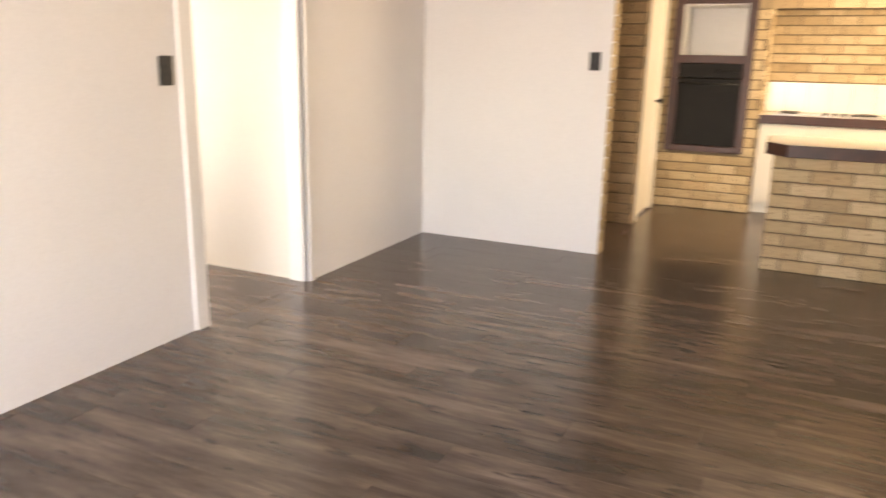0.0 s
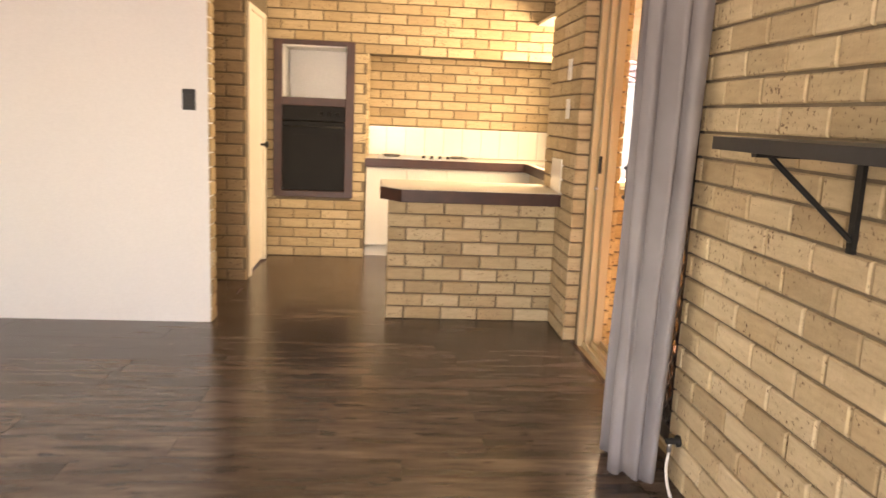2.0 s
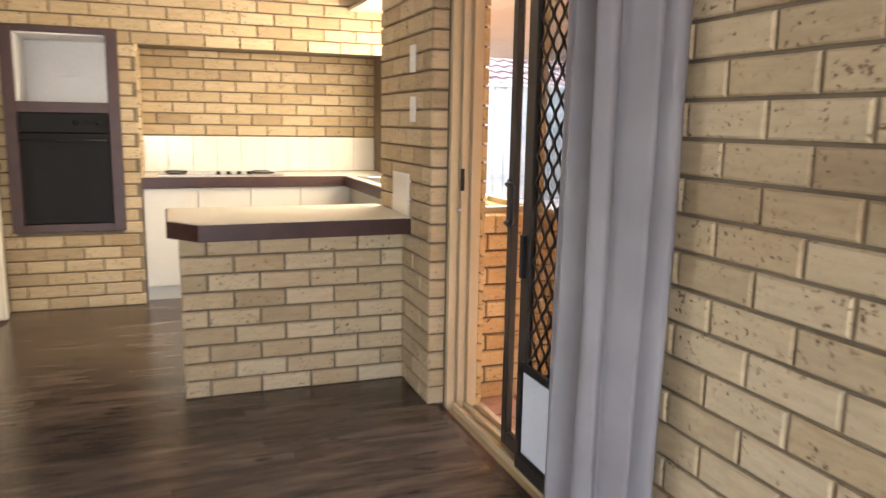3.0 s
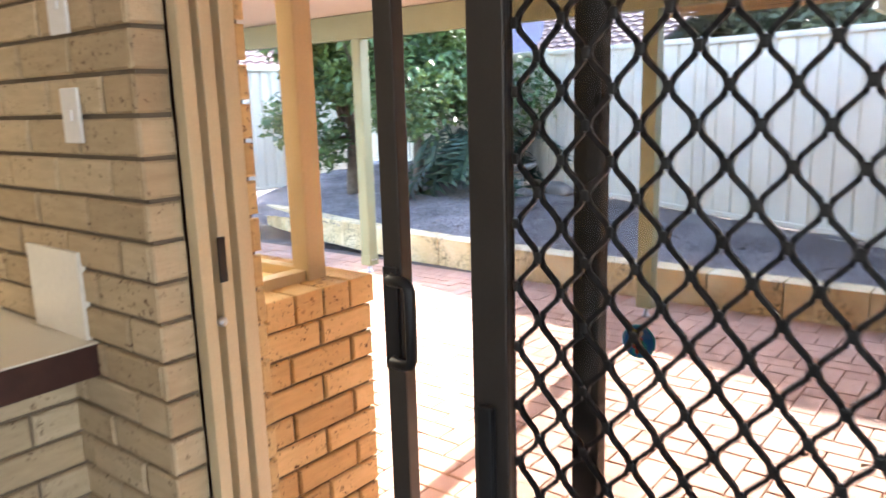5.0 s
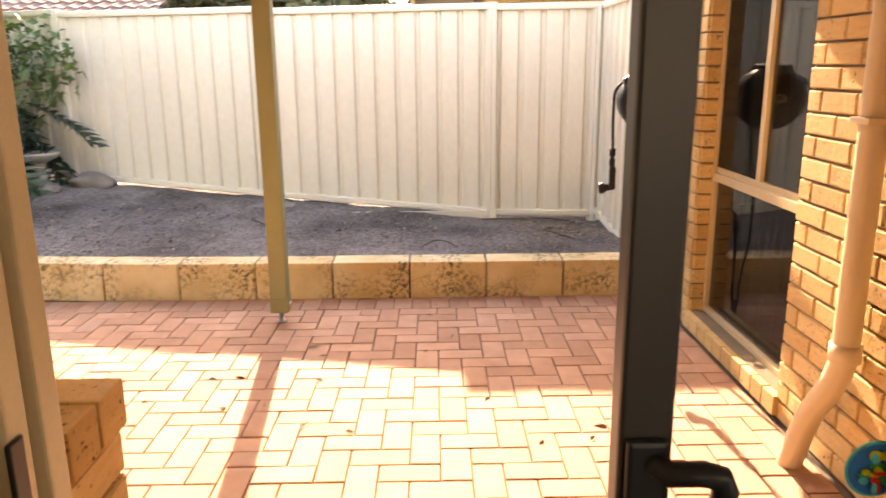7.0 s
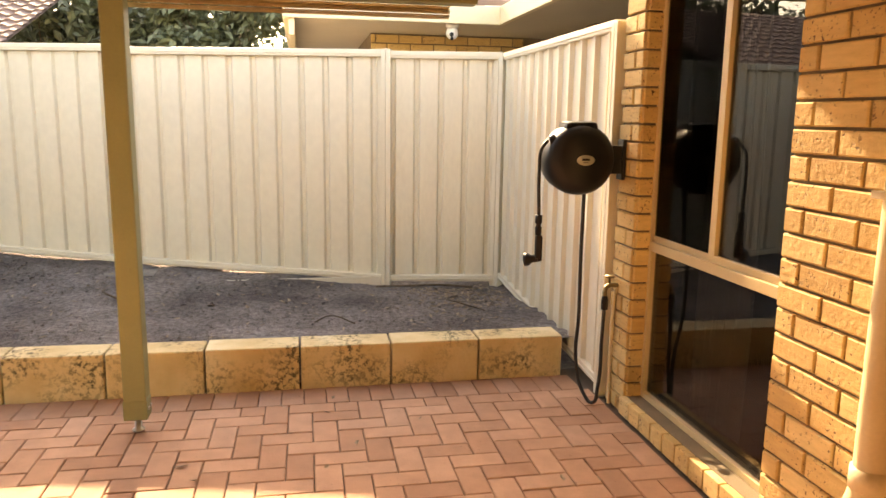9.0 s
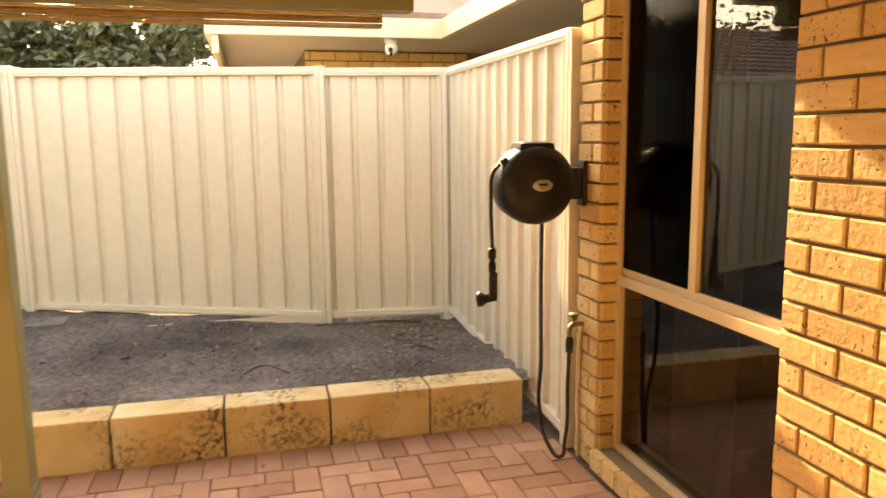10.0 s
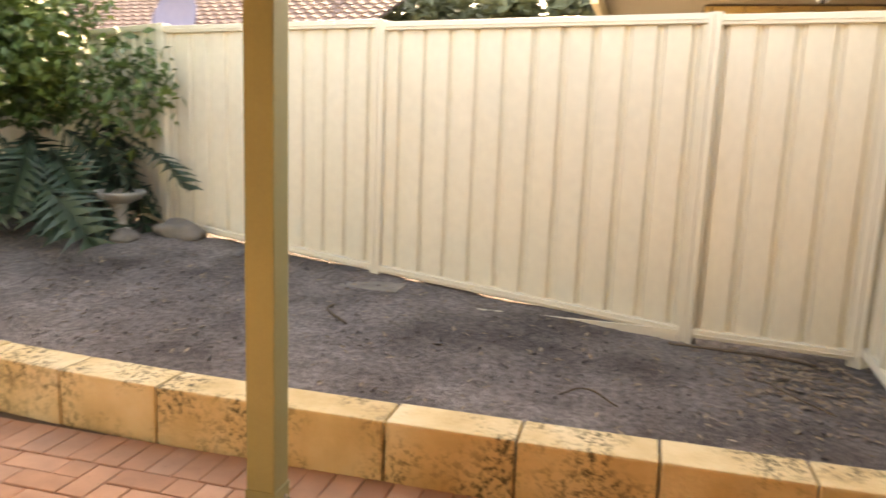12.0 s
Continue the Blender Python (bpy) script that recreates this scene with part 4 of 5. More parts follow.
bm = bmesh.new()
nx, ny = 90, 170
grid = [[bm.verts.new((5.30 + 4.6 * i / nx + 0.08 * max(0, (3.44 + 8.5 * j / ny) - 6.0) * (1 - i / nx), 3.30 + 8.6 * j / ny, bed_height(5.30 + 4.6 * i / nx, 3.30 + 8.6 * j / ny))) for j in range(ny + 1)] for i in range(nx + 1)]
for i in range(nx):
    for j in range(ny):
        bm.faces.new((grid[i][j], grid[i + 1][j], grid[i + 1][j + 1], grid[i][j + 1]))
soil = tagged(new("garden_bed", mesh_of("garden_bed", bm, soil_mat, True)), "bare dark grey soil strewn with debris", "garden bed", kind="structure")

# leaf litter, twigs and crumbs on the soil
rnd = random.Random(21)
lit, crumbs = bmesh.new(), bmesh.new()
for k in range(1100):
    corner = rnd.random() < 0.45
    x, y = (rnd.gauss(6.5, 0.3), rnd.gauss(3.75, 0.25)) if corner else (rnd.uniform(5.4, 7.6), rnd.uniform(3.45, 9.5))
    if y < 3.4 or x < 5.38 or x > 6.95 + 0.23 * (y - 3.4):
        continue
    z = bed_height(x, y) + 0.006
    s = rnd.uniform(0.010, 0.032)
    m = Matrix.Translation((x, y, z)) @ Euler((rnd.uniform(-0.4, 0.4), rnd.uniform(-0.4, 0.4), rnd.uniform(0, 6.3))).to_matrix().to_4x4()
    vs = [lit.verts.new(m @ Vector(p)) for p in ((-s, 0, 0), (-s * 0.2, s * 0.38, 0.004), (s, 0, 0.002), (-s * 0.2, -s * 0.38, 0.005))]
    lit.faces.new(vs)
for k in range(4200):
    x, y = rnd.uniform(5.4, 8.0), rnd.uniform(3.45, 10)
    if k > 1500:        # clods gather in loose drifts
        cx, cy = 5.7 + 0.55 * (k % 5) + 0.1 * (k % 3), 3.7 + 0.62 * (k % 9)
        x, y = rnd.gauss(cx, 0.16), rnd.gauss(cy, 0.2)
        if x < 5.4 or y < 3.45:
            continue
    r = rnd.choice((0.003, 0.004, 0.005, 0.007, 0.011))
    bmesh.ops.create_icosphere(crumbs, subdivisions=1, radius=r, matrix=Matrix.Translation((x, y, bed_height(x, y) + r * 0.3)) @ Matrix.Diagonal((1.3, 1, 0.7, 1)))
tagged(new("leaf_litter", mesh_of("leaf_litter", lit, dry_leaf)), "scattered dry brown leaves on soil", "leaves", kind="stuff")
tagged(new("soil_crumbs", mesh_of("soil_crumbs", crumbs, soil_mat)), "small dark clods scattered on soil", "clods", kind="stuff")


def twig(points, r=0.004):
    tube("twig", [(x, y, bed_height(x, y) + dz) for x, y, dz in points], r, bark, label="dark crooked twig lying on the soil", category="twig")


twig([(6.75, 3.62, 0.02), (6.72, 3.85, 0.05), (6.85, 4.1, 0.04), (6.95, 4.35, 0.02)], 0.008)
twig([(6.0, 3.7, 0.01), (6.1, 3.85, 0.04), (6.3, 3.9, 0.02), (6.45, 3.8, 0.01)])
twig([(5.75, 4.6, 0.01), (5.82, 4.75, 0.04), (5.78, 4.85, 0.01)])
twig([(6.4, 6.1, 0.01), (6.5, 6.25, 0.05), (6.7, 6.3, 0.02)], 0.007)
leaf_me = None
rnd = random.Random(8)
for k in range(22):
    x, y = rnd.uniform(3.2, 5.1), rnd.uniform(3.4, 6.2)
    s = rnd.uniform(0.018, 0.04)
    bm = bmesh.new()
    vs = [bm.verts.new(p) for p in ((-s, 0, 0.004), (-s * 0.3, s * 0.4, 0.012), (s, 0, 0.006), (-s * 0.3, -s * 0.4, 0.001), (0, 0, 0.002))]
    for a, b in ((0, 1), (1, 2), (2, 3), (3, 0)):
        bm.faces.new((vs[a], vs[b], vs[4]))
    ob = new("fallen_leaf", mesh_of("fallen_leaf", bm, dry_leaf))
    ob.matrix_world = pose(x, y, PZ + 0.001, 0, 0, rnd.uniform(0, 360))
    tagged(ob, "curled dry brown leaf on paving", "leaf", "fallen leaves on the paving")

# ---- fences ----
def fence_panel(name, a, b, zt, ribs=True):
    """A ribbed steel panel with top and bottom rail between two posts; a and b are (x, y, foot height)."""
    (xa, ya, za), (xb, yb, zb) = a, b
    d = Vector((xb - xa, yb - ya, 0))
    ln = d.length
    d.normalize()
    n = Vector((-d.y, d.x, 0))
    root = empty(name, (xa, ya, za), "cream ribbed steel fence panel with top and bottom rails", "fence", "fence panels")
    bm = bmesh.new()
    us, u = [], 0.0
    prof = [(0.0, 0.0), (0.07, 0.0), (0.084, 0.026), (0.112, 0.026), (0.126, 0.0), (0.19, 0.0)]
    while u < ln:
        for pu, po in prof[:-1]:
            if u + pu < ln:
                us.append((u + pu, po))
        u += 0.19
    us.append((ln, 0.0))
    lo, hi = [], []
    for pu, po in us:
        p = Vector((xa, ya, 0)) + d * pu - n * po
        foot = za + (zb - za) * pu / ln
        lo.append(bm.verts.new((p.x, p.y, foot)))
        hi.append(bm.verts.new((p.x, p.y, zt)))
    for k in range(len(us) - 1):
        bm.faces.new((lo[k], lo[k + 1], hi[k + 1], hi[k]))
    sheet = new("sheet", mesh_of("sheet", bm, fence_mat))
    sheet.modifiers.new("thickness", "SOLIDIFY").thickness = 0.002
    ang = math.degrees(math.atan2(d.y, d.x))
    parts = [sheet]
    for nm, z0a, z0b, h in (("top_rail", zt - 0.012, zt - 0.012, 0.055), ("bottom_rail", za - 0.01, zb - 0.01, 0.05)):
        bm = bmesh.new()
        add_box(bm, (0.0, -0.034, 0), (ln, 0.034, h), 0.006)
        add_box(bm, (0.0, -0.040, h * 0.35), (ln, 0.040, h * 0.5), 0.002)
        for v in bm.verts:
            v.co.z += z0a + (z0b - z0a) * v.co.x / ln
        r = new(nm, mesh_of(nm, bm, fence_mat))
        r.matrix_world = pose(xa, ya, 0, 0, 0, ang)
        parts.append(r)
    under(root, *parts)
    return root


def fence_post(x, y, z0, z1, ang):
    bm = bmesh.new()
    for s in (-1, 1):
        add_box(bm, (s * 0.020 - 0.018, -0.045, z0), (s * 0.020 + 0.018, 0.045, z1), 0.005)
    add_box(bm, (-0.012, -0.036, z0), (0.012, 0.036, z1 + 0.004), 0.002)
    ob = new("fence_post", mesh_of("fence_post", bm, fence_mat))
    ob.matrix_world = pose(x, y, 0, 0, 0, ang)
    return tagged(ob, "cream steel fence post with folded channels", "fence post", "fence posts")


FP = [(6.96, 3.36, 0.10, 1.85), (7.13, 4.25, 0.09, 1.86), (7.60, 6.35, 0.20, 1.87), (8.10, 8.41, 0.33, 1.90), (9.3, 10.9, 0.42, 1.92), (9.6, 13.2, 0.45, 1.92)]
for a, b in zip(FP, FP[1:]):
    fence_panel("fence", a[:3], b[:3], (a[3] + b[3]) / 2)
for k, p in enumerate(FP[1:-1]):
    fence_post(p[0], p[1], p[2] - 0.06, p[3] + 0.05, 76)
fence_post(6.965, 3.37, 0.05, 1.87, 45)
fence_panel("fence", (6.95, 3.335, 0.13), (4.86, 3.315, -0.03), 1.85)
fence_post(4.84, 3.315, PZ, 1.88, 0)
boxes("fence_plinth", [((7.09, 4.3, 0.0), (7.11, 5.6, 0.12))], fence_mat, label="cream steel plinth strip below the fence panel", category="fence plinth")

# ---- hose reel, tap, downpipe on the wing ----
reel = empty("hose_reel", (4.72, 3.33, 1.19), "black plastic retractable hose reel on brick wall", "hose reel")
RC = Vector((4.745, 3.565, 1.20))
turn_r = pose(0, 0, 0, 90, 0, 272)
case = lathe("case", [(0.02, -0.125), (0.12, -0.122), (0.150, -0.11), (0.166, -0.08), (0.174, -0.02), (0.177, 0.02), (0.172, 0.062), (0.155, 0.09), (0.13, 0.105), (0.118, 0.112), (0.02, 0.114)], black_plastic, RC, 36, turn_r)
hump = box("case_top", (-0.085, -0.075, 0.10), (0.085, 0.075, 0.186), black_plastic, 0.03)
hump.matrix_world = Matrix.Translation(RC) @ pose(0, 0, 0, 0, 0, 88)
badge = lathe("badge", [(0.002, 0), (0.046, 0), (0.046, 0.003), (0.002, 0.0035)], surface("pale_grey_badge", (0.42, 0.42, 0.36), (0.48, 0.48, 0.42), 0.4, 8, 90, 0.05), RC + Vector((0, 0, 0)), 24)
badge.matrix_world = Matrix.Translation(RC) @ turn_r @ Matrix.Translation((0, 0, 0.114)) @ Matrix.Diagonal((1, 0.55, 1, 1))
bars = boxes("badge_bar", [((-0.02, -0.002, 0.1175), (0.02, 0.009, 0.1185)), ((-0.012, -0.012, 0.1175), (0.012, -0.009, 0.1183))], black_plastic)
bars.matrix_world = Matrix.Translation(RC) @ turn_r
brk = boxes("bracket", [((4.68, 3.33, 1.10), (4.75, 3.35, 1.30)), ((4.695, 3.34, 1.13), (4.735, 3.46, 1.27)), ((4.69, 3.42, 1.10), (4.75, 3.50, 1.14))], black_plastic, 0.006)
guide = lathe("hose_guide", [(0.01, 0), (0.032, 0), (0.03, 0.03), (0.01, 0.032)], black_plastic, RC + Vector((-0.03, 0.150, 0.085)), 18, pose(0, 0, 0, 70, 0, -20))
hose1 = tube("lead_hose", [RC + Vector((-0.035, 0.165, 0.09)), RC + Vector((-0.05, 0.200, 0.05)), RC + Vector((-0.058, 0.21, -0.05)), RC + Vector((-0.06, 0.205, -0.27))], 0.0085, black_rubber)
EN = RC + Vector((-0.06, 0.205, -0.27))
conn = lathe("hose_connector", [(0.004, -0.10), (0.016, -0.10), (0.017, -0.06), (0.012, -0.055), (0.012, -0.045), (0.018, -0.04), (0.018, 0.0), (0.004, 0.002)], black_plastic, EN, 18)
grip = box("spray_grip", (EN.x - 0.017, EN.y - 0.022, EN.z - 0.22), (EN.x + 0.017, EN.y + 0.014, EN.z - 0.10), black_plastic, 0.012)
head = lathe("spray_head", [(0.004, 0), (0.016, 0.0), (0.02, 0.05), (0.032, 0.065), (0.034, 0.085), (0.004, 0.087)], black_plastic, EN + Vector((0, -0.02, -0.215)), 20, pose(0, 0, 0, 100, 0, 150))
hose2 = tube("supply_hose", [RC + Vector((0.03, -0.06, -0.16)), RC + Vector((0.01, -0.05, -0.45)), RC + Vector((0.0, -0.05, -0.8)), (4.79, 3.50, 0.12), (4.74, 3.47, -0.03), (4.69, 3.44, -0.062), (4.68, 3.42, 0.02), (4.68, 3.41, 0.3), (4.68, 3.405, 0.46)], 0.0095, black_rubber)
under(reel, case, hump, badge, bars, brk, guide, hose1, conn, grip, head, hose2)
tap = empty("garden_tap", (4.69, 3.34, 0.56), "weathered brass garden tap with hose connector", "tap")
under(tap, tube("spout", [(4.70, 3.33, 0.56), (4.70, 3.38, 0.56), (4.69, 3.40, 0.545), (4.68, 3.405, 0.50)], 0.012, brass),
      lathe("handle", [(0.004, 0), (0.006, 0.0), (0.006, 0.03), (0.024, 0.034), (0.024, 0.042), (0.004, 0.045)], brass, (4.70, 3.375, 0.57), 12),
      lathe("connector", [(0.004, -0.07), (0.017, -0.07), (0.018, -0.02), (0.014, 0), (0.004, 0.002)], black_plastic, (4.68, 3.405, 0.51), 16),
      tube("riser", [(4.715, 3.34, PZ), (4.715, 3.34, 0.45), (4.70, 3.335, 0.56)], 0.009, pvc))

pipe = empty("downpipe", (2.85, 3.38, 0), "cream plastic downpipe with angled foot", "downpipe")
under(pipe, tube("pipe", [(2.87, 3.385, 2.4), (2.87, 3.385, 0.42)], 0.045, pvc, poly=True, res=6), lathe("collar", [(0.03, 0), (0.052, 0), (0.052, 0.06), (0.03, 0.061)], pvc, (2.87, 3.385, 0.40), 24),
      tube("elbow", [(2.87, 3.385, 0.44), (2.88, 3.39, 0.36), (2.98, 3.43, 0.12), (3.03, 3.45, PZ)], 0.045, pvc, res=6))
boxes("pipe_clip", [((2.815, 3.33, 1.2), (2.925, 3.436, 1.22))], pvc, 0.002, parent=None, label="cream clip holding the downpipe to brick", category="clip")

# ---- neighbouring house beyond the fence ----
nb = empty("neighbour_house", (9.4, 2.0, -0.2), "cream brick neighbouring house with wide soffit", "house")
nb_wall = boxes("wall", [((9.0, -4, -0.2), (9.25, 4.2, 2.23)), ((7.6, -4, -0.2), (7.85, 2.35, 2.23)), ((9.25, 3.95, -0.2), (16, 4.2, 2.23))], mortar)
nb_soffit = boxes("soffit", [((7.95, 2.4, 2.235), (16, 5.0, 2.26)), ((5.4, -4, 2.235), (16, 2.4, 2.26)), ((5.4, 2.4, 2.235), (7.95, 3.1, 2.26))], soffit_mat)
nb_fascia = boxes("gutter", [((7.90, 3.1, 2.22), (7.95, 5.0, 2.38)), ((7.90, 5.0, 2.22), (16, 5.05, 2.38)), ((7.95, 4.95, 2.08), (16, 5.0, 2.22)), ((5.35, -4, 2.22), (5.40, 3.1, 2.38)), ((5.35, 3.1, 2.22), (7.9, 3.15, 2.38))], fascia_mat, 0.008)
bm = bmesh.new()
vs = [bm.verts.new(p) for p in ((7.9, 5.05, 2.38), (16, 5.05, 2.38), (16, 0, 4.0), (11, 0, 4.0), (7.9, -4, 2.38), (16, -4, 2.38))]
bm.faces.new((vs[0], vs[1], vs[2], vs[3])), bm.faces.new((vs[0], vs[3], vs[4])), bm.faces.new((vs[3], vs[2], vs[5], vs[4]))
nb_roof = new("roof", mesh_of("roof", bm, roof_mat))
nb_roof.modifiers.new("thickness", "SOLIDIFY").thickness = 0.05
under(nb, nb_wall, nb_soffit, nb_fascia, nb_roof)
cctv = empty("security_camera", (7.4, 3.72, 2.2), "white dome security camera under the soffit", "camera")
CC = Vector((8.05, 3.55, 2.235))
under(cctv, lathe("mount", [(0.01, 0), (0.06, 0), (0.062, -0.03), (0.05, -0.045), (0.01, -0.046)], white_paint, CC, 24),
      lathe("dome", [(0.004, -0.055), (0.03, -0.05), (0.05, -0.03), (0.057, 0), (0.05, 0.03), (0.03, 0.05), (0.004, 0.055)], white_paint, CC + Vector((0, 0, -0.085)), 24),
      lathe("lens", [(0.004, 0), (0.02, 0), (0.02, 0.012), (0.004, 0.013)], black_plastic, CC + Vector((-0.044, 0.012, -0.10)), 16, pose(0, 0, 0, 0, -100, -15)),
      lathe("lens", [(0.004, 0), (0.014, 0), (0.014, 0.012), (0.004, 0.013)], black_plastic, CC + Vector((-0.036, 0.008, -0.132)), 16, pose(0, 0, 0, 0, -120, -15)))


def tiled_roof(name, p0, along, slope, rows, cols, label):
    """A roof slope of interlocking tiles: stepped rows with a wave across each tile."""
    root = empty(name, p0, label, "roof")
    o, al, sl = Vector(p0), Vector(along), Vector(slope)
    nrm = al.cross(sl).normalized()
    nrm = nrm if nrm.z > 0 else -nrm
    bm = bmesh.new()
    tw, th = 0.30, 0.33
    for r in range(rows):
        prev = None
        for c in range(cols * 6 + 1):
            u = c / 6 * tw
            w = 0.022 * math.sin(2 * math.pi * c / 6)
            a = bm.verts.new(o + al * u + sl * (r * th) + nrm * (0.045 + w))
            b = bm.verts.new(o + al * u + sl * ((r + 1) * th + 0.02) + nrm * (0.0 + w))
            k = bm.verts.new(o + al * u + sl * (r * th) + nrm * (0.0 + w))
            if prev:
                bm.faces.new((prev[0], a, b, prev[1]))
                bm.faces.new((prev[2], k, a, prev[0]))
            prev = (a, b, k)
    t = new("tiles", mesh_of("tiles", bm, roof_mat))
    tagged(t, kind="stuff")
    base = bmesh.new()
    L, S = cols * tw, rows * th
    q = [base.verts.new(o + p - nrm * 0.03) for p in (Vector(), al * L, al * L + sl * S, sl * S)]
    base.faces.new(q)
    bs = new("battens", mesh_of("battens", base, roof_mat))
    under(root, t, bs)
    return root


tiled_roof("far_roof", (15.0, 10.2, 2.15), (0.12, 0.993, 0), Vector((0.90, -0.10, 0.40)).normalized(), 16, 38, "brown tiled roof of a house beyond the fence")
far_wall = box("far_house_wall", (15.4, 8.0, -0.2), (15.6, 22, 2.15), plaster_cream, label="cream wall of the house beyond the fence", category="wall", kind="structure")
dish = empty("satellite_dish", (14.6, 12.6, 2.3), "grey violet satellite dish on a mast", "satellite dish")
under(dish, lathe("reflector", [(0.02, 0.02), (0.2, 0.05), (0.4, 0.12), (0.5, 0.2), (0.505, 0.19), (0.4, 0.10), (0.2, 0.03), (0.02, 0.0)], dish_mat, (14.6, 12.6, 2.75), 32, pose(0, 0, 0, 0, -75, -10)),
      tube("mast", [(14.75, 12.6, -0.2), (14.75, 12.6, 2.7)], 0.03, steel, poly=True))

for k in range(4):
    fence_panel("fence", (9.6 - 2.4 * k, 13.2, 0.1), (7.2 - 2.4 * k, 13.2, 0.1), 1.92)
tiled_roof("far_roof", (12.0, 16.0, 2.1), (-1, 0, 0), Vector((0, 0.9, 0.42)).normalized(), 12, 44, "brown tiled roof of a house beyond the garden")
box("far_house_wall", (-1.2, 16.4, -0.2), (12, 16.6, 2.1), plaster_cream, label="cream wall of the house beyond the garden", category="wall", kind="structure")

# ---- plants ----
def leaf_cloud(name, centres, count, size, mat, seed, droop=0.4):
    rnd = random.Random(seed)
    bm = bmesh.new()
    for _ in range(count):
        cx, cy, cz, r = rnd.choice(centres)
        d = Vector((rnd.gauss(0, 1), rnd.gauss(0, 1), rnd.gauss(0, 0.8))).normalized() * r * (rnd.random() ** 0.4)
        p = Vector((cx, cy, cz)) + d
        s = size * rnd.uniform(0.6, 1.4)
        m = Matrix.Translation(p) @ Euler((rnd.uniform(-1.2, 1.2), rnd.uniform(-droop, 1.2), rnd.uniform(0, 6.3))).to_matrix().to_4x4()
        vs = [bm.verts.new(m @ Vector(q)) for q in ((0, 0, 0), (s * 0.45, s * 0.3, s * 0.06), (s, 0, -s * 0.12), (s * 0.45, -s * 0.3, s * 0.06))]
        bm.faces.new((vs[0], vs[1], vs[2])), bm.faces.new((vs[0], vs[2], vs[3]))
    return tagged(new(name, mesh_of(name, bm, mat)), kind="stuff")


def limb(bm, a, b, ra, rb, n=7):
    a, b = Vector(a), Vector(b)
    q = (b - a).to_track_quat("Z", "Y").to_matrix()
    r0 = [bm.verts.new(a + q @ Vector((ra * math.cos(t), ra * math.sin(t), 0))) for t in [2 * math.pi * k / n for k in range(n)]]
    r1 = [bm.verts.new(b + q @ Vector((rb * math.cos(t), rb * math.sin(t), 0))) for t in [2 * math.pi * k / n for k in range(n)]]
    for k in range(n):
        bm.faces.new((r0[k], r0[(k + 1) % n], r1[(k + 1) % n], r1[k]))


def tree(name, base, height, spread, seed, leaves, size, mat, label, low=0.3):
    rnd = random.Random(seed)
    x, y, z = base
    root = empty(name, base, label, "tree")
    bm = bmesh.new()
    top = (x + 0.1, y, z + height * 0.45)
    limb(bm, (x, y, z - 0.1), top, 0.045 * height / 2, 0.03 * height / 2, 9)
    cents = []
    for k in range(16):
        a = rnd.uniform(0, 6.28)
        d = spread * rnd.uniform(0.3, 1.0)
        e = (x + d * math.cos(a), y + d * math.sin(a), z + height * rnd.uniform(low, 1.0))
        s = (x, y, z + height * rnd.uniform(0.15, 0.45))
        mid = tuple((p + q) / 2 + rnd.uniform(-0.15, 0.15) for p, q in zip(s, e))
        limb(bm, s, mid, 0.018 * height / 2, 0.011 * height / 2, 6)
        limb(bm, mid, e, 0.011 * height / 2, 0.004, 5)
        cents.append((*e, spread * rnd.uniform(0.22, 0.42)))
        cents.append((*mid, spread * 0.25))
    trunk = new("trunk", mesh_of("trunk", bm, bark, True))
    under(root, trunk, leaf_cloud("foliage", cents, leaves, size, mat, seed + 1))
    return root


tree("garden_shrub", (7.2, 9.75, 0.3), 3.3, 1.3, 31, 17000, 0.095, leaf_mat, "leafy green shrub overhanging the fence", 0.32)
tree("garden_shrub", (6.9, 10.6, 0.3), 3.6, 1.5, 47, 15000, 0.10, leaf_mat, "dense green shrub at the end of the bed", 0.25)
tree("garden_shrub", (8.6, 10.9, 0.3), 3.4, 1.3, 53, 9000, 0.09, leaf_mat, "dense green shrub against the fence", 0.2)
for k, (x, y, h, s) in enumerate(((20, 6.4, 4.6, 2.2), (24, 9.0, 5.0, 2.8), (19, 3.6, 4.4, 2.0), (28, 13, 5.6, 3.2), (27, 18, 6.0, 3.2), (22, 24, 6.0, 3.0), (22, 7.6, 4.4, 2.4), (30, 8, 6.5, 3.4), (23, 11.5, 5.0, 2.6), (26, 15, 5.4, 2.8))):
    tree("gum_tree", (x, y, -0.2), h, s, 60 + k, 9000, 0.26, far_leaf, "grey-green gum tree beyond the houses", 0.12)


def split_leaf(size, seed):
    rnd = random.Random(seed)
    bm = bmesh.new()
    n = 9
    spine = [Vector((size * k / n, 0, -size * 0.5 * (k / n) ** 2)) for k in range(n + 1)]
    sp = [bm.verts.new(p) for p in spine]
    for side in (-1, 1):
        for k in range(n):
            w = size * 0.46 * math.sin(math.pi * (k + 0.8) / (n + 0.9)) ** 0.7
            tip = (spine[k] + spine[k + 1]) / 2 + Vector((size * 0.16, side * w, -0.18 * w - rnd.uniform(0, 0.05) * size))
            m1, m2 = spine[k].lerp(tip, 0.55) + Vector((0.02 * size, 0, 0.02 * size)), spine[k + 1].lerp(tip, 0.55) + Vector((-0.01 * size, 0, 0.02 * size))
            a, b, c = bm.verts.new(m1), bm.verts.new(m2), bm.verts.new(tip)
            bm.faces.new((sp[k], sp[k + 1], b, a))
            bm.faces.new((a, b, c))
    return bm


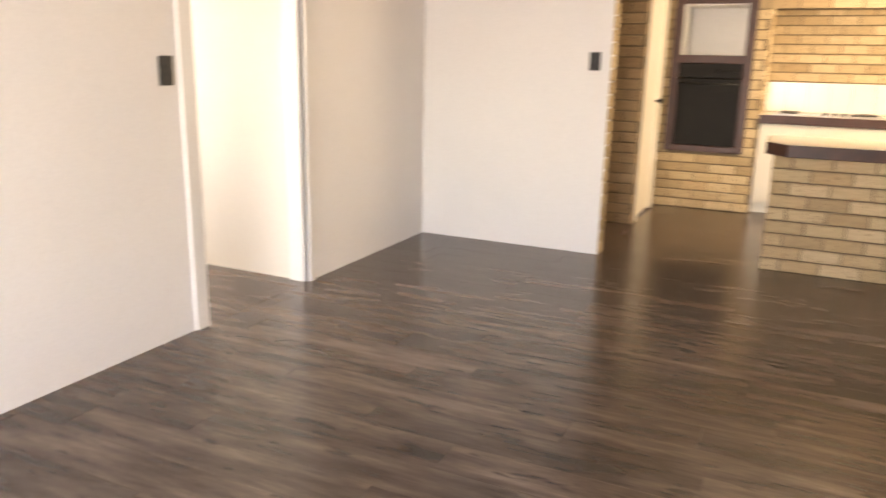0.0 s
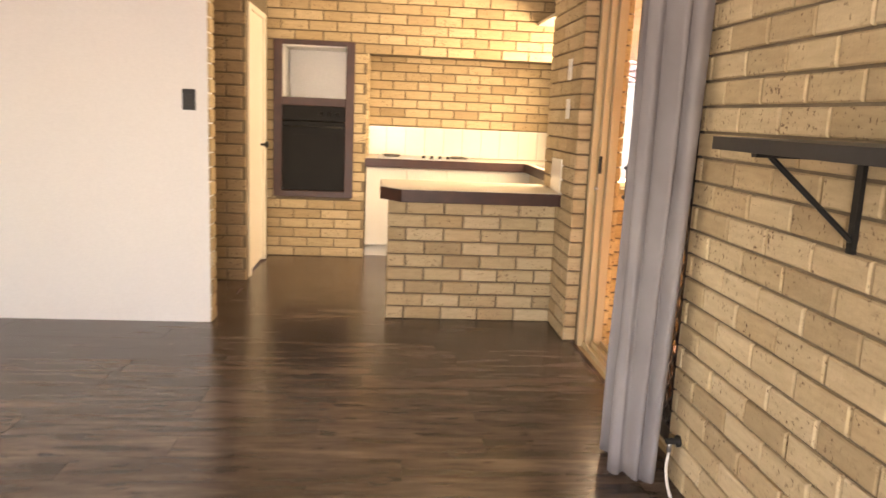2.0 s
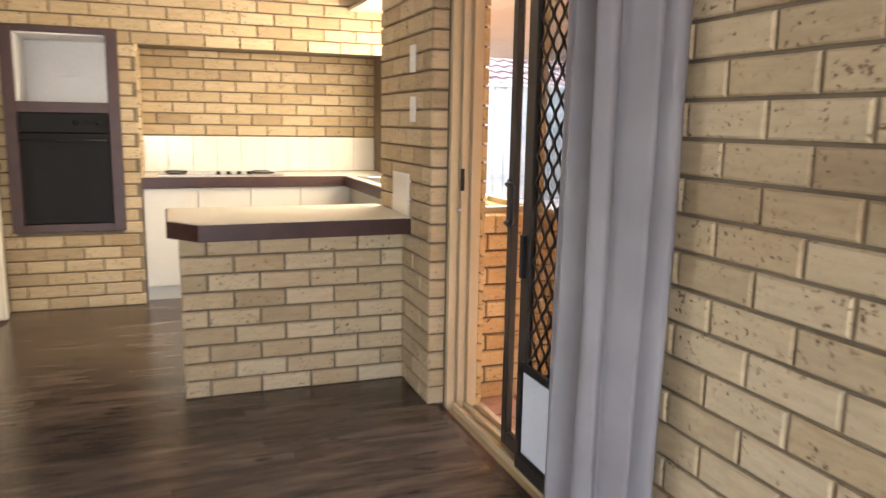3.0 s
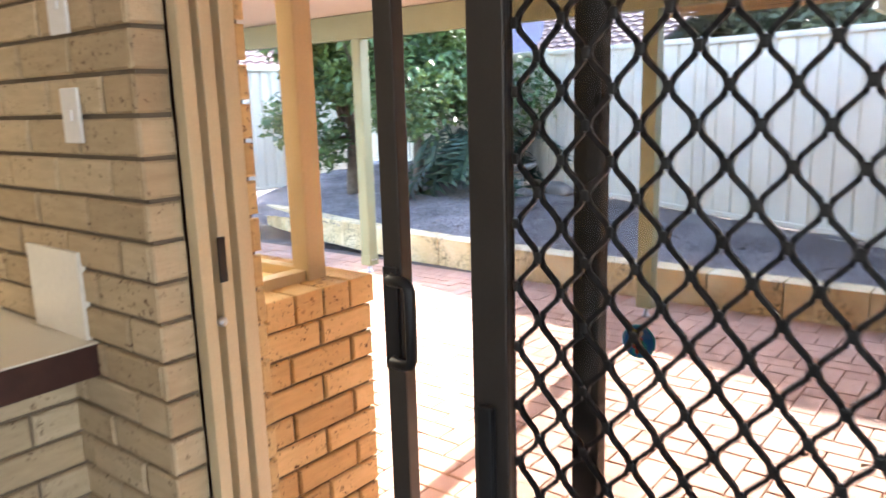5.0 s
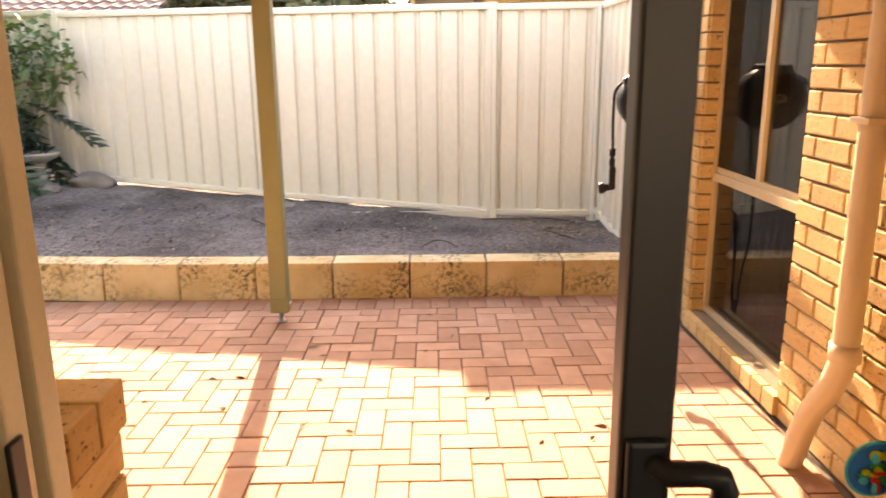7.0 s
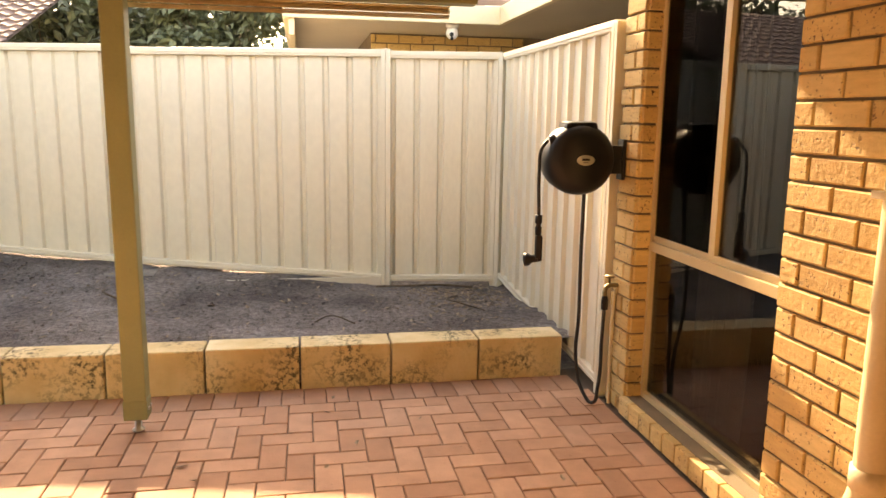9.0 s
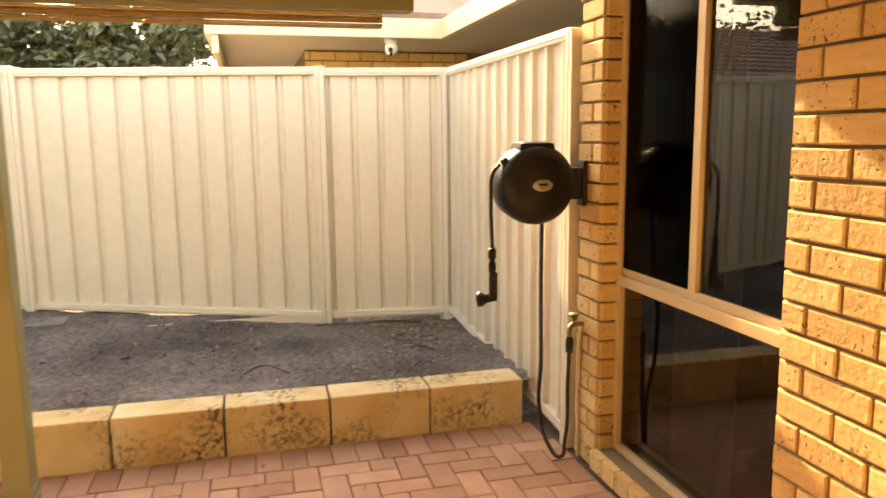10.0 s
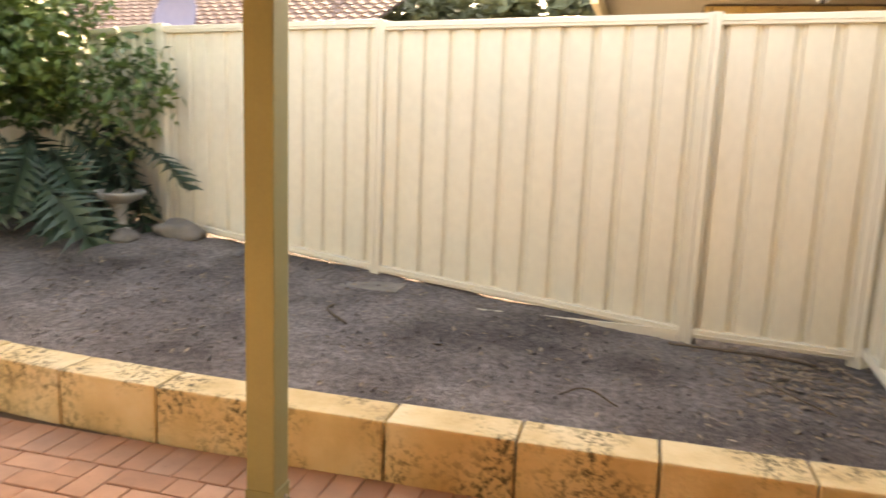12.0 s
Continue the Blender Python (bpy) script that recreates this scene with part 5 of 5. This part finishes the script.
phil = empty("split_leaf_plant", (7.75, 9.35, 0.35), "dark green split-leaf philodendron by the fence", "plant")
rnd = random.Random(77)
for k in range(54):
    a = rnd.uniform(0, 6.28)
    el = rnd.uniform(0.3, 1.3)
    ln = rnd.uniform(0.55, 1.05)
    base = Vector((7.75, 9.3, 0.32))
    tip = base + Vector((math.cos(a) * math.cos(el) * ln, math.sin(a) * math.cos(el) * ln, math.sin(el) * ln))
    st = tube("stem", [base, base.lerp(tip, 0.5) + Vector((0, 0, 0.05)), tip], 0.009, monstera_mat)
    lf = new("leaf", mesh_of("leaf", split_leaf(rnd.uniform(0.52, 0.78), k), monstera_mat, True))
    lf.matrix_world = Matrix.Translation(tip) @ pose(0, 0, 0, rnd.uniform(-25, 25), rnd.uniform(5, 45), math.degrees(a) + rnd.uniform(-25, 25))
    under(phil, st, lf)

bath = empty("bird_bath", (7.68, 8.55, 0.3), "weathered grey concrete bird bath", "bird bath")
BB = (7.68, 8.55, 0.27)
under(bath, lathe("pedestal", [(0.01, 0), (0.11, 0), (0.11, 0.03), (0.075, 0.05), (0.055, 0.09), (0.05, 0.16), (0.06, 0.23), (0.08, 0.26), (0.01, 0.262)], concrete, BB, 20),
      lathe("bowl", [(0.01, 0.26), (0.09, 0.262), (0.17, 0.30), (0.20, 0.335), (0.20, 0.352), (0.18, 0.352), (0.15, 0.32), (0.01, 0.305)], concrete, BB, 28))
hook = tube("wire_stake", [(7.42, 8.62, 0.2), (7.42, 8.62, 0.60), (7.42, 8.60, 0.625), (7.43, 8.53, 0.62), (7.43, 8.51, 0.59), (7.43, 8.53, 0.56)], 0.004, steel, label="thin galvanised wire stake with a hooked top", category="stake")
def rock(x, y, s, seed):
    bm = bmesh.new()
    bmesh.ops.create_icosphere(bm, subdivisions=3, radius=1.0)
    for v in bm.verts:
        v.co *= 1 + 0.35 * noise.noise(v.co * 1.3 + Vector((seed, 0, 0))) + 0.08 * noise.noise(v.co * 5)
        v.co = Vector((v.co.x * s[0], v.co.y * s[1], v.co.z * s[2]))
    ob = new("rock", mesh_of("rock", bm, stone, True))
    ob.location = (x, y, bed_height(x, y) + s[2] * 0.35)
    tagged(ob, "rough brown-grey field rock on soil", "rock", "rocks by the bird bath")
rock(7.85, 8.12, (0.15, 0.21, 0.10), 3)
rock(7.55, 8.42, (0.09, 0.1, 0.06), 8)
rock(7.7, 8.75, (0.08, 0.1, 0.06), 12)
box("paving_slab", (7.12, 6.05, 0.13), (7.38, 6.55, 0.168), stone, 0.008, label="weathered concrete slab lying on soil", category="slab")

# the grid of wing, patio and garden lies a little west and south of the house's
outside = [ob for ob in bpy.data.objects if ob not in house_parts and ob.parent is None]

# ---- pieces of walls, floors and paving ----
NEARW = lambda u, z: u > 3.3
lay_bricks(wall_east, (WX, -1.8, 0), (0, 1, 0), (-1, 0, 0), DX0 + 1.8, 0.004, 2.4, brick_mat, single=NEARW)
lay_bricks(wall_east, (WX, DX1, 0), (0, 1, 0), (-1, 0, 0), 5.92 - DX1, 0.004, 2.4, brick_mat, shift=1)
lay_bricks(wall_east, (WX - 0.013, DX1, 0), (1, 0, 0), (0, -1, 0), 0.081, 0.004, 2.1, brick_mat)
lay_bricks(wall_east, (WX - 0.013, DX0, 0), (1, 0, 0), (0, 1, 0), 0.081, 0.004, 2.1, brick_mat)
lay_bricks(wall_east, (1.032, DX1, 0), (1, 0, 0), (0, -1, 0), 0.03, -0.06, 2.1, brick_out)
lay_bricks(wall_east, (1.05, DX1, 0), (0, 1, 0), (1, 0, 0), 0.19, -0.06, 2.4, brick_out, shift=1)
n0 = set(bpy.data.objects)
lay_bricks(None, (-0.28, 5.522, 0), (1, 0, 0), (0, -1, 0), 1.08, 0.002, 0.776, brick_mat, shift=1)
lay_bricks(None, (-0.268, 5.522, 0), (0, 1, 0), (-1, 0, 0), 0.10, 0.002, 0.776, brick_mat)
bpy.context.view_layer.update()
for ob in set(bpy.data.objects) - n0:
    ob.parent = bar
    ob.matrix_parent_inverse = bar.matrix_world.inverted()
lay_bricks(wall_white, (-1.345, 5.335, 0), (0, 1, 0), (1, 0, 0), 0.11, 0.004, 2.4, brick_mat)
lay_bricks(wall_shaded, (-2.2, 6.50, 0), (1, 0, 0), (0, -1, 0), 0.855, 0.004, 2.4, brick_shaded)
lay_bricks(wall_oven, (-1.35, 7.545, 0), (1, 0, 0), (0, -1, 0), 2.9, 0.004, 2.4, brick_mat, holes=((NX0 + 1.35, NX1 + 1.35, -1, NTOP), (OX0 + 1.35, OX1 + 1.35, OZ0 - 0.02, OZ1)))
lay_bricks(wall_oven, (NX0, 7.545, 0), (0, 1, 0), (1, 0, 0), 0.66, 0.9, NTOP, brick_mat)
lay_bricks(wall_north, (NX0, 8.215, 0), (1, 0, 0), (0, -1, 0), 2.04, 1.19, NTOP, brick_mat)
lay_bricks(bay, (1.05, 5.302, 0), (1, 0, 0), (0, -1, 0), 0.565, PZ, 0.78, brick_out)
lay_bricks(bay_east, (1.603, 5.302, 0), (0, 1, 0), (1, 0, 0), 2.9, PZ, 0.78, brick_out, shift=1)
for k in range(5):
    x0 = 1.095 + k * 0.106
    box("sill_brick", (x0, 5.275, 0.782), (x0 + 0.098, 5.53, 0.868), brick_out, 0.006, parent=bay)
for k in range(20):
    y0 = 5.54 + k * 0.096
    box("sill_brick", (1.373, y0, 0.782), (1.633, y0 + 0.088, 0.868), brick_out, 0.006, parent=bay_east)
lay_bricks(wing, (1.05, WY - 0.014, 0), (1, 0, 0), (0, 1, 0), WC - 1.05, PZ, 2.4, brick_out, holes=((VX0 - 1.05, VX1 - 1.05, 0.0, 2.12),), single=lambda u, z: u > 1.2)
lay_bricks(wing, (VX1, WY - 0.014, 0), (0, -1, 0), (-1, 0, 0), 0.085, PZ + CH, 2.12, brick_out)
lay_bricks(wing, (VX0, WY - 0.014, 0), (0, -1, 0), (1, 0, 0), 0.085, PZ + CH, 2.12, brick_out)
n0 = set(bpy.data.objects)
lay_bricks(None, (9.0, 2.6, 0), (0, 1, 0), (-1, 0, 0), 1.6, 1.71, 2.23, brick_out)
lay_bricks(None, (7.6, 0.2, 0), (0, 1, 0), (-1, 0, 0), 2.15, 1.71, 2.23, brick_out, single=lambda u, z: False)
lay_bricks(None, (7.6, 2.35, 0), (1, 0, 0), (0, 1, 0), 0.25, 1.71, 2.23, brick_out)
bpy.context.view_layer.update()
for ob in set(bpy.data.objects) - n0:
    ob.parent = nb_wall
    ob.matrix_parent_inverse = nb_wall.matrix_world.inverted()

# vinyl planks, laid across the room
plank_meshes = {}
rnd = random.Random(4)
PW, PL = 0.183, 1.22
y = -1.79
row = 0
while y < 8.15:
    x = -2.74 - rnd.uniform(0, PL)
    while x < 1.5:
        x1 = x + PL
        a = max(x, -2.74 if y < 5.4 else -1.34)
        b = min(x1, WX + 0.0 if y < 5.0 else (WX if y < 5.9 else 1.0))
        if b - a > 0.04:
            key = round((b - a) / 0.02)
            if key not in plank_meshes:
                bm = bmesh.new()
                add_box(bm, (-key * 0.01 + 0.0006, -PW / 2 + 0.0006, -0.005), (key * 0.01 - 0.0006, PW / 2 - 0.0006, 0.0), 0)
                plank_meshes[key] = mesh_of("plank", bm, floor_mat)
            ob = new("plank", plank_meshes[key])
            ob.location = ((a + b) / 2, y + PW / 2, rnd.uniform(-0.0003, 0.0003))
            ob.parent = floor
        x = x1
    y += PW
    row += 1
bm = bmesh.new()
yy = 1.92
while yy < 3.79:
    add_box(bm, (-5.5, yy, -0.005), (-2.741, min(yy + PW - 0.001, 3.80), 0.0))
    yy += PW
hp = new("hall_planks", mesh_of("hall_planks", bm, floor_mat))
hp.parent = floor
tagged(hp, kind="stuff")
bm = bmesh.new()
add_box(bm, (-2.86, 5.45, -0.005), (-1.341, 6.5, 0.0))
add_box(bm, (WX + 0.0, DX0, -0.03), (0.829, DX1, 0.0))
hp = new("passage_planks", mesh_of("passage_planks", bm, floor_mat))
hp.parent = floor
tagged(hp, kind="stuff")

# clay pavers, herringbone with a header course along the edging
def paver_mesh(turned):
    bm = bmesh.new()
    w, l = (0.1135, 0.2275)
    sx, sy = (l, w) if turned else (w, l)
    add_box(bm, (-sx / 2, -sy / 2, -0.03), (sx / 2, sy / 2, 0.0))
    bmesh.ops.bevel(bm, geom=[e for e in bm.edges if all(v.co.z > -0.001 for v in e.verts)], offset=0.004, segments=1, affect="EDGES")
    return mesh_of("paver", bm, paver_mat)
pav = (paver_mesh(False), paver_mesh(True))
U = 0.117
rnd = random.Random(9)
rest = [bmesh.new() for _ in range(4)]
def lay_paver(cx, cy, turned):
    z = PZ + rnd.uniform(-0.002, 0.0015)
    m = Matrix.Translation((cx, cy, z))
    if 3.75 < cx and cy < 6.3:
        ob = new("paver", pav[turned])
        ob.matrix_world = m
        ob.parent = patio
    else:
        bm = rest[rnd.randrange(4)]
        k = len(bm.verts)
        bm.from_mesh(pav[turned])
        bm.verts.ensure_lookup_table()
        bmesh.ops.transform(bm, matrix=m, verts=bm.verts[k:])
X1 = PX1 - 2 * U
filled = set()
for i in range(-6, 48):
    for j in range(-6, 80):
        # one upright and one lying paver in each herringbone cell
        s = (-i - 1 - j) % 4
        x, y = X1 - (i + 1) * U, 3.36 + j * U
        if s == 0 and 1.1 < x and x + 2 * U <= X1 + 0.01 and 3.34 < y < 10.5:
            lay_paver(x + U, y + U / 2, True)
            filled |= {(i, j), (i - 1, j)}
        if s == 3 and 1.1 < x <= X1 - U + 0.01 and 3.30 < y and y + U < 10.6:
            lay_paver(x + U / 2, y + U, False)
            filled |= {(i, j), (i, j + 1)}
bm = bmesh.new()
for i in range(0, 34):
    for j in range(0, 60):
        if (i, j) not in filled:
            x, y = X1 - (i + 1) * U, 3.36 + j * U
            add_box(bm, (x + 0.002, y + 0.002, PZ - 0.03), (x + U - 0.002, y + U - 0.002, PZ - 0.001))
cut = tagged(new("cut_pavers", mesh_of("cut_pavers", bm, paver_mat)), kind="stuff")
cut.parent = patio
for j in range(60):
    lay_paver(PX1 - U, 3.40 + (j + 0.5) * U, True)
for bm in rest:
    ob = new("pavers", mesh_of("pavers", bm, paver_mat))
    ob.parent = patio
    tagged(ob, kind="stuff")

# set the outside to the house
for ob in outside:
    ob.location += Vector((-0.11, -0.05, 0))
